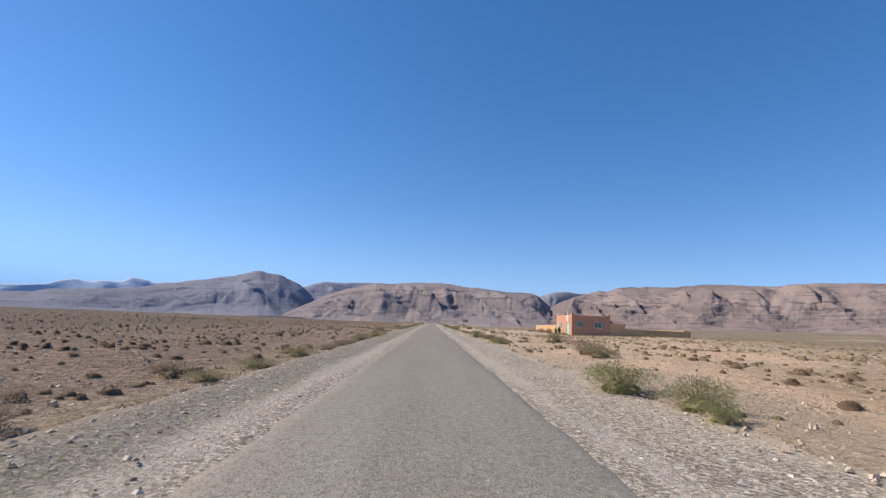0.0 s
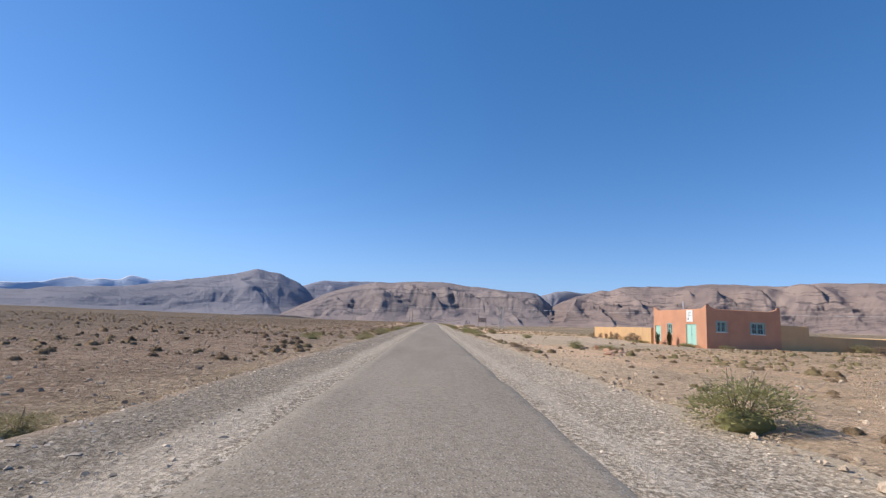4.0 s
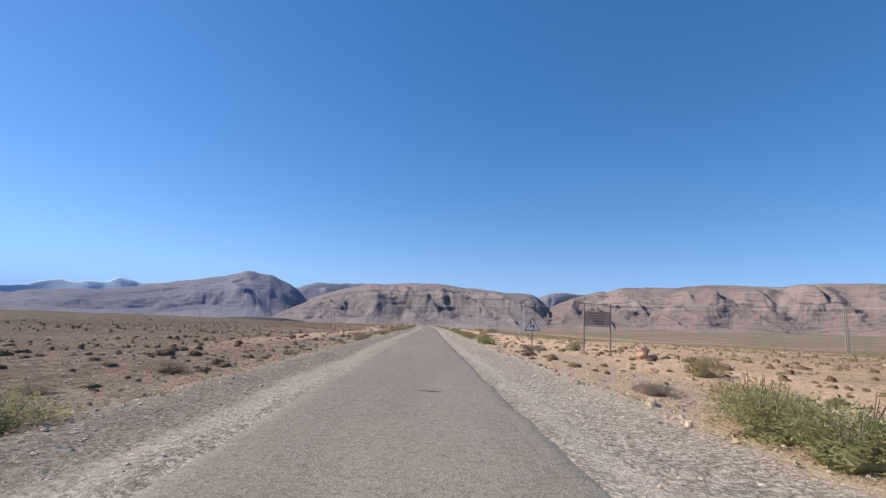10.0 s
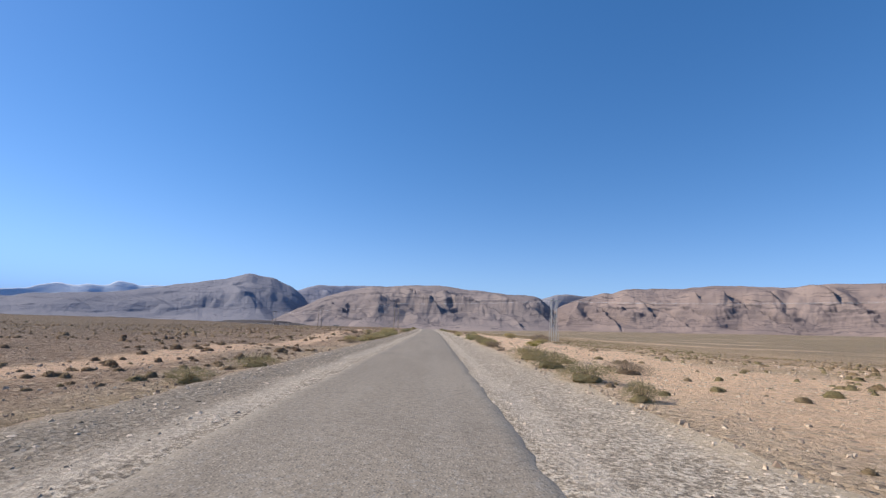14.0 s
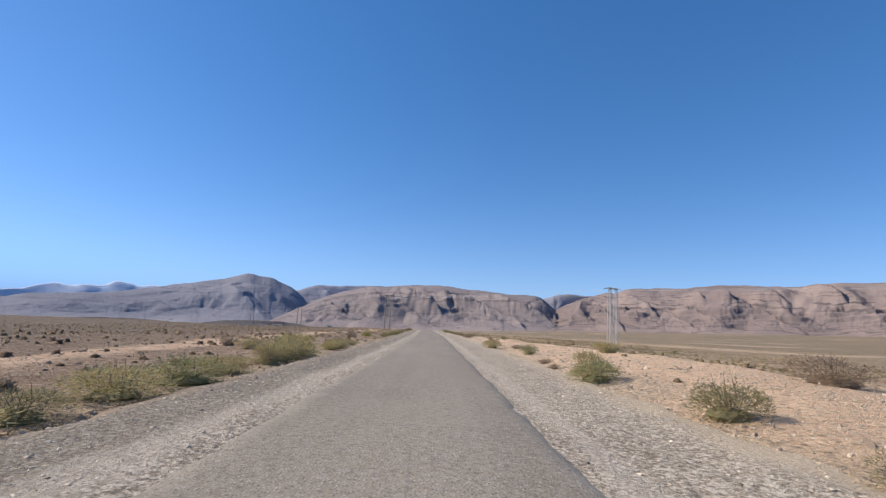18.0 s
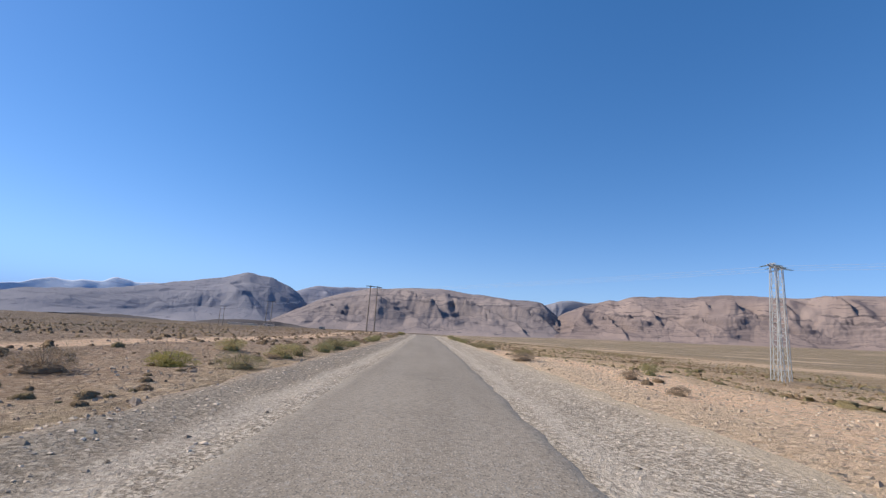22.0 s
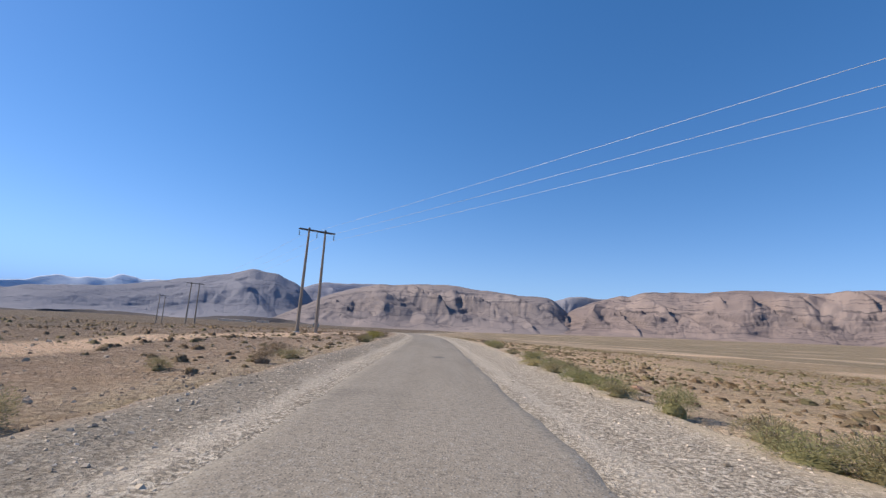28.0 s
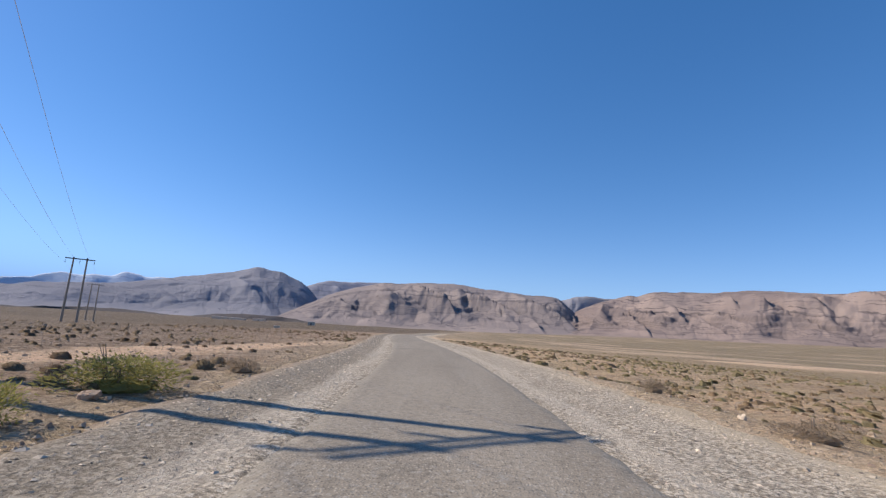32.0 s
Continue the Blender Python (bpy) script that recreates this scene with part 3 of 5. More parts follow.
pale = np.maximum(pale, smooth_step(off, 4.2, 5.2) * (1 - smooth_step(off + 2.2 * fractal(gx / 9, gy / 14, 3) - np.interp(gy, [90, 115, 165, 200, 225, 262, 280], [0, 5, 4, 6, 7, 1, -3]), 8.0, 11.5)) * np.interp(gy, [-10, 30, 120, 170, 200, 262, 300, 345], [0.85, 0.85, 0.95, 0.9, 1.0, 1.0, 0.8, 0.8]))
pale = np.maximum(pale, 0.16 * smooth_step(-off, 4.2, 5.2) * (1 - smooth_step(-off + 2.0 * fractal(gx / 8, gy / 12, 3, grid=2), 8, 13)) * np.interp(gy, [150, 175, 330], [0.25, 1, 1]))
pale = np.maximum(pale, 0.7 * smooth_step(-np.hypot((gx - 19) / 9, (gy - 97) / 16), -1.0, -0.6))
pale = np.maximum(pale, (0.5 + 0.35 * fractal(gx / 8, gy / 8, 4)) * smooth_step(off, 3.5, 6) * (1 - smooth_step(off, 30, 55)) * np.interp(gy, [240, 285], [1, 0.35]))
court = smooth_step(-np.maximum(np.abs(gx - 15) / 9.5, np.abs(gy - 92) / 17) - 0.12 * fractal(gx / 4, gy / 4, 3), -1.0, -0.8)
plain = smooth_step(np.hypot(np.maximum(np.abs(off) - 25, 0), np.maximum(gy - 420, 0)), 20, 140)
pale = np.maximum(pale, 0.95 * smooth_step(-np.hypot((gx + 268) / 62, (gy - 985) / 60), -1.0, -0.7))
plain = np.maximum(plain, np.maximum(0.75 * smooth_step(-off, 9, 38), 0.5 * smooth_step(off, 14, 42)))
verge = 1 - smooth_step(np.abs(off) + 1.6 * fractal(gx / 3.5, gy / 6, 3, grid=4), 5.2, np.where(off > 0, np.interp(gy, [150, 190, 270, 300], [10.0, 7.5, 7.5, 8.5]), 7.5))
me = array_mesh("ground", np.stack([gx, gy, gz], 1), faces, SOIL, True, {"pale": np.clip(pale, 0, 1), "plain": plain, "pavement": smooth_step(-off, 3.9, 5.6) * (1 - 0.75 * np.clip(pale, 0, 1)) * np.interp(gy, [170, 215, 300, 340], [1.0, 0.85, 0.85, 0.95]), "court": court, "verge": verge})
tagged(new("ground", me), "stony reddish tan desert soil with scattered pale gravel", "ground", kind="structure")


def strip(name, lo, hi, step_x, step_y, y0, y1, height, material, label, ragged, raggedness):
    """A band that follows the road between two offsets, with uneven edges."""
    us = np.linspace(lo, hi, max(2, int(round((hi - lo) / step_x)) + 1))
    vs = np.arange(y0, y1, step_y)
    u, v, f = grid_sheet(us, vs)
    wob = fractal(v / 1.3, np.full_like(v, ragged * 7.7), 5, 0.7, grid=1)
    wob2 = fractal(v / 1.3, np.full_like(v, ragged * 7.7 + 40), 5, 0.7, grid=2)
    t = (u - lo) / (hi - lo)
    rag = (raggedness, raggedness) if np.isscalar(raggedness) else raggedness
    shift = wob * rag[0] * np.clip(1 - t * 4, 0, 1) + wob2 * rag[1] * np.clip(t * 4 - 3, 0, 1)
    d = u + shift
    x = road_x(v) + d
    me = array_mesh(name, np.stack([x, v, height(d, v, t)], 1), f, material, True)
    layer = me.uv_layers.new(name="UVMap")
    idx = f.ravel()
    layer.data.foreach_set("uv", np.stack([d[idx], v[idx]], 1).astype(np.float32).ravel())
    return tagged(new(name, me), label, name.split("_")[0], kind="structure")


def road_height(d, v, t):
    edge = np.minimum(t, 1 - t)
    crown = 0.02 * (1 - (d / 1.95) ** 2)
    return road_z(v) + np.where(edge <= 0.0, np.where(d < 0, -0.035, -0.09), crown - 0.012 * smooth_step(-edge, -0.03, 0.0) + 0.006 * fractal(d / 1.5, v / 3, 3))


def shoulder_height(d, v, t):
    outer = np.where(d > 0, t, 1 - t)
    low = np.where(d > 0, -0.05, -0.006) - np.where(d > 0, 0.02, 0.0) * np.interp(v, [110, 130, 230, 260], [0, 1, 1, 0])
    z = road_z(v) + low + 0.05 * np.exp(-((outer - 0.72) / 0.14) ** 2) + 0.018 * fractal(d / 0.7, v / 1.1, 3, 0.6, grid=3) + 0.012 * fractal(d / 0.25, v / 0.3, 2, grid=4)
    z = z - np.where(d < 0, 0.05, 0.0) * smooth_step(-outer, -0.19, 0.0)
    fall = smooth_step(outer, 0.80, 1.0)
    return z * (1 - fall) + (ground_z(road_x(v) + d, v) - 0.06) * fall


strip("road", -1.95, 1.97, 0.19, 0.33, -30, 640, road_height, ASPHALT, "narrow worn grey asphalt road with crumbling edges", 1, 0.055)
strip("shoulder_left", -4.5, -1.4, 0.18, 0.45, -30, 640, shoulder_height, GRAVEL, "grey loose gravel road shoulder with tyre marks", 2, (0.45, 0.0))
strip("shoulder_right", 1.4, 5.6, 0.18, 0.45, -30, 640, shoulder_height, GRAVEL, "grey loose gravel road shoulder with tyre marks", 3, (0.0, 0.45))

# ---- mountain ranges ----
CENTRE = (0.0, 160.0)


def mountain_range(name, label, crest, foot_r, crest_r, material, spur, seed, bands, rows=70, per_degree=14.0, gully=0.42, spurs=(), toe=0.34):
    """A ridge round the plain. crest: azimuth and elevation in degrees of its skyline; spur: width of its chance spurs in degrees;
    spurs: ridges that run down the slope, each with azimuth and height (0 foot, 1 crest) at both ends, its width to the left and right, and its rise."""
    ca, ce = np.array(crest[0::2], float), np.array(crest[1::2], float)
    n = int((ca[-1] - ca[0]) * per_degree)
    a = np.linspace(ca[0], ca[-1], n)
    top = sum(np.interp(a + d, ca, ce) for d in (-0.25, 0, 0.25)) / 3
    s = np.concatenate([np.linspace(0, 1, rows), [1.06, 1.14, 1.25]])
    A, S = np.meshgrid(a, s)
    T = np.meshgrid(top, s)[0]
    R = foot_r + (crest_r - foot_r) * np.minimum(S, 1.3)
    R = R + (1 - np.clip(S, 0, 1)) * (foot_r * 0.05) * fractal(A / (spur * 1.5), S * 0 + seed, 2, grid=(seed + 3) % 6)
    X, Y = CENTRE[0] + R * np.sin(np.radians(A)), CENTRE[1] + R * np.cos(np.radians(A))
    base = ground_z(X, Y)
    crest_z = crest_r * np.tan(np.radians(T + 0.045 * fractal(A * 1.3, A * 0 + seed * 3.1, 4, 0.5, grid=seed % 6) * smooth_step(S, 0.88, 1.0))) + 1.35
    env = np.clip(S * (1 - S) * 4, 0, 1) ** 0.7
    bend = 0.5 * fractal(A / spur * 0.6, S * 1.6 + seed, 3, grid=seed % 6)
    fold = np.sqrt(fractal(A / spur + bend + 0.5 * S, S * 1.1 + seed * 5.0, 2, 0.35, grid=(seed + 1) % 6) ** 2 + 0.015)
    fine = np.abs(fractal(A / spur * 2.0 + 2 * bend + 2 * S, S * 3.2 + seed, 3, 0.45, grid=(seed + 2) % 6))
    rough = fractal(A * 0.7, S * 9, 3, 0.45, grid=(seed + 4) % 6)
    U = np.clip(S + env * (gully * (0.30 * (fold - 0.45) + 0.15 * (fine - 0.4)) + 0.012 * rough), 0, 1)
    # talus at the foot, then the slope
    p = toe * np.clip(U / 0.55, 0, 1) ** 1.3 + (1 - toe) * smooth_step(U, 0.25, 1.12) / smooth_step(np.array(1.0), 0.25, 1.12)
    # named spurs: a long back to the left, a steep flank to the right
    wander = (0.15 if gully < 0.2 else 0.40) * fractal(A * 0.5, S * 5 + seed, 3, 0.55, grid=(seed + 2) % 6)
    rise = np.zeros_like(p)
    for a1, h1, a0, h0, wl, wr, amp in spurs:
        mid = a0 + (a1 - a0) * np.clip((p - h0) / (h1 - h0), -0.3, 1.3) + wander * min(1.0, wl)
        u = A - mid
        side = np.where(u < 0, np.clip(1 + u / wl, 0, 1) ** 1.6, np.clip(1 - u / wr, 0, 1))
        rise = np.maximum(rise, 1.3 * amp * side * smooth_step(p, h0 - 0.16, h0 + 0.05) * (1 - smooth_step(p, h1 - 0.02, h1 + 0.12)) * (1 - smooth_step(p, 0.62, 1.0)))
    # rills that run straight down between the spurs
    rill = np.abs(fractal(A * 1.5 + 0.6 * S + wander, S * 0.8 + seed, 3, 0.55, grid=(seed + 5) % 6))
    p = p + env * (rise - 0.006 * np.exp(-rill / 0.25))
    sway = 0.05 * fractal(A / 5.0, S * 0.3 + 3, 3, grid=(seed + 4) % 6)
    cliff = np.zeros_like(p)
    for at, drop in bands:
        here = p - at - sway
        strong = np.clip(0.45 + 1.1 * fractal(A / 1.3, S * 0 + at * 37, 4, 0.6, grid=(seed + 5) % 6), 0, 1.3)
        p = p + 0.8 * strong * env * drop * (np.tanh(here / 0.010) * 0.5 - np.clip(here / 0.15, -0.5, 0.5))
        cliff = np.maximum(cliff, np.exp(-(here / 0.014) ** 2) * np.clip(strong, 0, 1))
    Z = base + (crest_z - base) * p
    back = np.clip((S - 1) / 0.25, 0, 1)
    Z = np.where(S > 1, crest_z - back * 160, Z)
    Z = np.where(S <= 0, base - 12, Z)
    scree = np.clip(1 - S / 0.34, 0, 1) * np.clip(0.75 + 0.5 * fractal(A / spur * 2, S * 2, 2), 0, 1)
    m = len(a)
    i = (np.arange(len(s) - 1)[:, None] * m + np.arange(m - 1)[None]).ravel()
    f = np.stack([i, i + 1, i + m + 1, i + m], 1)
    me = array_mesh(name, np.stack([X.ravel(), Y.ravel(), Z.ravel()], 1), f, material, True, {"cliff": cliff.ravel(), "scree": scree.ravel()})
    return tagged(new(name, me), label, "mountain", kind="structure")


# far range and back ridge: haze comes from their rock colour
mountain_range("far_range", "mountain range beyond the plain, pale blue haze in its colour", (-56, 0.9, -46, 1.2, -41.4, 1.45, -39.7, 1.65, -38.6, 2.15, -37.6, 2.38, -36.4, 2.25, -35.3, 2.45, -33.9, 2.45, -32.9, 3.0, -31.8, 2.9, -31, 2.62, -29.8, 2.75, -27, 2.9, -22, 2.2),
               4450, 4750, ROCK_FAR_HAZED, 3.0, 1, ((0.6, 0.1),), rows=24, gully=0.05)
mountain_range("back_ridge", "ridge in the saddle between massif and range, mauve haze in its colour", (-20, 1.6, -17.1, 2.9, -15.4, 3.3, -14.4, 3.75, -13.2, 4.08, -10.9, 4.12, -8.4, 4.3, -4.4, 4.4, -1, 3.4),
               4200, 4650, ROCK_BACK_HAZED, 3.0, 3, ((0.55, 0.08),), rows=30, gully=0.3, spurs=((-12.5, 0.95, -11, 0.3, 1.6, 0.5, 0.12),))
mountain_range("middle_range", "grey brown banded mountain range with ravines", (-19.5, -0.6, -18.4, -0.2, -16.7, 0.55, -15, 1.4, -13.2, 2.35, -12, 2.95, -10.5, 3.45, -8.5, 3.95, -7, 4.35, -4.4, 4.45, -3.4, 4.6, -1, 4.8, 1.2, 4.85, 4, 4.55, 6.7, 4.38, 8.9, 4.15, 10, 4.12, 12.4, 4.05, 13.2, 3.75, 14.7, 2.4, 15.5, 1.1, 16.5, 0.2),
               2750, 3900, ROCK_MID, 5.5, 2, ((0.20, 0.05), (0.40, 0.09), (0.52, 0.06), (0.62, 0.12), (0.80, 0.06)), rows=84, per_degree=20, gully=0.36, toe=0.42,
               spurs=((-4.6, 0.85, 0.3, 0.40, 2.4, 0.55, 0.17), (-8.0, 0.50, -0.6, 0.12, 3.0, 0.7, 0.10), (2.0, 0.68, 6.0, 0.40, 2.2, 0.5, 0.13), (4.2, 0.56, 10.8, 0.06, 3.0, 0.8, 0.15),
                      (6.8, 0.92, 9.9, 0.62, 2.0, 0.45, 0.14), (7.6, 0.74, 14.3, 0.18, 2.6, 0.7, 0.15), (11.4, 0.94, 15.0, 0.50, 2.2, 0.6, 0.12), (-9.6, 0.80, -5.4, 0.55, 2.2, 0.5, 0.09), (-13, 0.85, -10.5, 0.35, 2.0, 0.6, 0.08)))
# notch peak: haze painted into its colour
mountain_range("notch_peak", "distant dark peak in the notch between ranges, haze in its colour", (9, 2.6, 12, 3.4, 13.6, 3.8, 15, 4.3, 16.3, 4.42, 17.6, 4.2, 20, 4.3, 23, 3.8), 4480, 4740, ROCK_NOTCH_HAZED, 2.4, 3, ((0.5, 0.1),), rows=24)
mountain_range("low_ridge_1", "low dark brown ridge at the foot of the massif", (-24.5, -0.75, -22.5, -0.42, -20, -0.24, -17, -0.27, -15, -0.42, -13.2, -0.72), 1500, 1620, ROCK_LOW, 3.0, 4, ((0.5, 0.1),), rows=12, per_degree=10, gully=0.3)
mountain_range("low_ridge_2", "low dark brown ridge on the far plain", (-46, -0.72, -41, -0.76, -38, -0.95, -36.5, -0.78, -32, -0.58, -29.5, -0.66, -27, -0.85), 1750, 1850, ROCK_LOW, 3.0, 2, ((0.5, 0.1),), rows=12, per_degree=10, gully=0.3)
# left massif: bluish rock colour stands in for haze
mountain_range("left_massif", "grey flat-topped massif with a steep dark flank, haze in its colour", (-62, 0.6, -50, 0.7, -43, 0.75, -40.6, 0.9, -39.6, 1.2, -37, 1.5, -33.5, 1.78, -30.6, 2.4, -28.2, 2.95, -25.7, 3.5, -23.0, 4.08, -21.9, 4.5, -20.9, 4.85, -20.4, 4.85, -19.7, 4.65, -18.2, 4.55, -17.0, 3.95, -16.1, 3.65, -15.2, 3.0, -14.4, 2.2, -13.8, 1.2, -13, 0.3, -12, -0.5),
               3350, 4350, ROCK_LEFT_HAZED, 5.5, 4, ((0.30, 0.05), (0.52, 0.06), (0.76, 0.07)), rows=80, per_degree=15, gully=0.16, toe=0.30,
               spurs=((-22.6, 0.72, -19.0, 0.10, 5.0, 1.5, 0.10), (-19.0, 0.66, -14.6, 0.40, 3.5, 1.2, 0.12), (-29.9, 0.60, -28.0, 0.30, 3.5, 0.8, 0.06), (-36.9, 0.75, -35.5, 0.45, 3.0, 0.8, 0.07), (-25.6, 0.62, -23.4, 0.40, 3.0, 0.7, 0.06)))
mountain_range("right_range", "brown folded mountain range with dark rock bands", (12.3, 0.3, 14, 2.1, 15.5, 3.0, 17.5, 3.85, 19.4, 4.4, 20.3, 4.66, 21, 4.5, 22.7, 5.12, 25, 5.2, 28.2, 5.2, 30, 5.45, 31.9, 5.56, 35, 5.47, 37.8, 5.35, 41, 5.6, 44.4, 5.6, 50, 5.5, 56, 5.2),
               2700, 3950, ROCK_NEAR, 6.5, 5, ((0.13, 0.04), (0.20, 0.05), (0.27, 0.08), (0.36, 0.08), (0.45, 0.11)), rows=84, per_degree=19, gully=0.44, toe=0.46,
               spurs=((27.8, 0.94, 29.4, 0.64, 4.0, 0.40, 0.10), (30.9, 0.92, 32.4, 0.62, 3.2, 0.40, 0.10), (33.4, 0.94, 36.2, 0.55, 3.0, 0.50, 0.14), (38.0, 0.92, 41.2, 0.50, 1.6, 0.45, 0.16), (36.8, 0.80, 36.2, 0.64, 0.5, 1.2, 0.10),
                      (22.2, 0.70, 24.6, 0.32, 3.2, 0.45, 0.13), (34.0, 0.36, 37.4, 0.04, 4.0, 0.55, 0.12), (41.2, 0.82, 43.4, 0.20, 2.2, 1.0, 0.07), (18.2, 0.86, 16.6, 0.25, 0.8, 1.6, 0.12), (18.9, 0.52, 21.6, 0.10, 2.2, 0.5, 0.10), (24.6, 0.40, 27.8, 0.16, 2.6, 0.4, 0.08), (27.6, 0.42, 30.4, 0.22, 2.0, 0.4, 0.08), (46, 0.9, 49, 0.3, 3.0, 0.6, 0.14)))

# ---- low plants and stones of the open ground ----
rng = np.random.default_rng(7)


def cushion_shape(seed, blades, core, rings, thick=0.02, long=1.0):
    """A low twiggy cushion: a lumpy mound bristling with short stems, about 1 wide and 0.6 high."""
    r = np.random.default_rng(seed)
    k = core
    v, f = [(r.normal(0, 0.05), r.normal(0, 0.05), rings[0][1] * 1.2)], []
    for ring, (rad, z) in enumerate(rings):
        for i in range(k):
            q = rad * r.uniform(0.62, 1.25)
            a = (i + 0.5 * ring + r.uniform(-0.25, 0.25)) * math.tau / k
            v.append((q * math.cos(a), q * math.sin(a), z * r.uniform(0.6, 1.35)))
    for i in range(k):
        j = (i + 1) % k
        f.append((0, 1 + i, 1 + j))
        for ring in range(len(rings) - 1):
            a, b = 1 + ring * k, 1 + ring * k + k
            f += [(a + i, b + i, b + j), (a + i, b + j, a + j)]
    for _ in range(blades):
        a, rise = r.uniform(0, math.tau), r.uniform(0.05, 1.5)
        way = np.array([math.cos(a) * math.cos(rise), math.sin(a) * math.cos(rise), math.sin(rise)])
        root = way * np.array([0.36, 0.36, 0.28]) * r.uniform(0.8, 1.05)
        loose = r.normal(0, 0.75, 3)
        side = np.cross(way, loose)
        side *= thick * r.uniform(0.6, 1.4) / np.linalg.norm(side)
        tip = root + (way * 0.9 + loose * 0.75) * r.uniform(0.08, 0.22) * long
        n = len(v)
        v += [tuple(root - side), tuple(root + side), tuple(tip)]
        f.append((n, n + 1, n + 2))
    return np.array(v, float), np.array(f, int)


def stone_shape(seed):
    """A broken stone with a flat top and five sloping sides, about 1 wide, open below."""
    r = np.random.default_rng(seed)
    k = 5
    v = []
    for rad, z in ((0.46, -0.25), (0.30, 0.36)):
        for i in range(k):
            a = (i + r.uniform(-0.3, 0.3)) * math.tau / k
            q = rad * r.uniform(0.75, 1.2)
            v.append((q * math.cos(a), 0.78 * q * math.sin(a), z * r.uniform(0.8, 1.2) + (0.14 * math.cos(a + seed) if z > 0 else 0)))
    f = []
    for i in range(k):
        j = (i + 1) % k
        f += [(i, j, k + j), (i, k + j, k + i)]
    f += [(k, k + 1, k + 2), (k, k + 2, k + 3), (k, k + 3, k + 4)]
    return np.array(v, float), np.array(f, int)


def chip_shape(seed):
    """A small stone chip of six flat faces, open below."""
    r = np.random.default_rng(seed)
    v = np.array([(-0.42, -0.4, -0.25), (0.42, -0.4, -0.25), (0.42, 0.4, -0.25), (-0.42, 0.4, -0.25), (-0.2, -0.05, 0.36), (0.2, 0.05, 0.36)], float)
    v = v * r.uniform(0.6, 1.15, (6, 3)) + r.uniform(-0.09, 0.09, (6, 3))
    return v, np.array([(0, 1, 4), (1, 5, 4), (1, 2, 5), (2, 3, 5), (3, 4, 5), (3, 0, 4)], int)


def places(n, x_of, y_of, width, flat, clear, sink=0.02, clump=0.0):
    """Random standing places beside the road, at least clear metres from its middle."""
    y = y_of(n)
    x = x_of(n) + road_x(y)
    d = x - road_x(y)
    keep = np.abs(d) > clear
    if clump:
        keep &= ~((d > 0) & (d < np.interp(y, [185, 222, 246, 262, 275], [13, 16, 12, 10, 7])) & (y > 172) & (y < 275) & (rng.random(n) < 0.90))
    keep &= ~((x > 23.6) & (x < 48) & (y > 84.5) & (y < 119))
    keep &= ~((x > 6.5) & (x < 24.5) & (y > 76) & (y < 109) & (rng.random(n) < 0.93))
    if clump:
        keep &= fractal(x / 7, y / 7, 3, grid=5) + rng.uniform(-0.6, 0.6, n) > clump
    x, y = x[keep], y[keep]
    w = width(len(x))
    h = w * flat(len(x))
    tone = np.clip(0.5 + 0.35 * fractal(x / 14, y / 14, 2, grid=1) + rng.normal(0, 0.22, len(x)), 0, 1)
    tone = np.clip(tone - 0.2 * (x < -4) + 0.15 * (x > 12), 0, 1)
    return np.stack([x, y, ground_z(x, y) - sink * w, w, h, tone], 1)


def both_sides(lo, hi, power=1.0, left=0.5):
    return lambda n: np.where(rng.random(n) < left, -1, 1) * (lo + (hi - lo) * rng.random(n) ** power)


NEAR_TUFTS = [cushion_shape(k, 130, 9, ((0.20, 0.30), (0.36, 0.18), (0.42, -0.08)), 0.016, 1.0) for k in range(10)]
MIDDLE_TUFTS = [cushion_shape(40 + k, 5, 5, ((0.26, 0.30), (0.45, 0.02)), 0.045, 0.8) for k in range(8)]
FAR_TUFTS = [cushion_shape(20 + k, 1, 4, ((0.47, -0.05),), 0.07) for k in range(6)]
STONES, CHIPS = [stone_shape(k) for k in range(12)], [chip_shape(k) for k in range(12)]
along = lambda lo, hi: (lambda n: rng.uniform(lo, hi, n))
for name, shapes, n, lo, hi, power in (("dwarf_shrubs_near", NEAR_TUFTS, 3200, 5.2, 12.5, 1.0), ("dwarf_shrubs_middle", MIDDLE_TUFTS, 31000, 12, 62, 1.2)):
    spots = places(n, both_sides(lo, hi, power, 0.6 if lo < 6 else 0.42), along(0, 415), lambda m: np.clip(rng.lognormal(-1.3, 0.48, m), 0.10, 0.6), lambda m: rng.uniform(0.6, 1.0, m), lo, clump=-0.35)
    tagged(new(name, scatter_mesh(name, shapes, spots, TUFT, rng, True)), "low brown twiggy cushion shrubs scattered over stony soil", "shrubs", kind="stuff")
side = lambda n: np.where(rng.random(n) < 0.5, -1, 1) * (5.0 + 0.9 * rng.random(n) + np.where(rng.random(n) < 0.3, rng.random(n), 0))
spots = places(1100, side, along(0, 400), lambda m: np.clip(rng.lognormal(-1.15, 0.4, m), 0.15, 0.7), lambda m: rng.uniform(0.5, 0.9, m), 4.7, clump=0.15)
spots[:, 5] = np.clip(spots[:, 5] + 0.3, 0, 1)
tagged(new("verge_plants", scatter_mesh("verge_plants", NEAR_TUFTS, spots, TUFT, rng, True)), "yellowish dry grass and twigs along the road verge", "verge plants", kind="stuff")
flats = places(9500, lambda n: 8 + 42 * rng.random(n) ** 1.1, along(225, 430), lambda n: np.clip(rng.lognormal(-1.15, 0.6, n), 0.12, 1.1), lambda n: rng.uniform(0.35, 0.75, n), 7, clump=-0.2)
flats[:, 5] = np.clip(flats[:, 5] + 0.2, 0, 1)
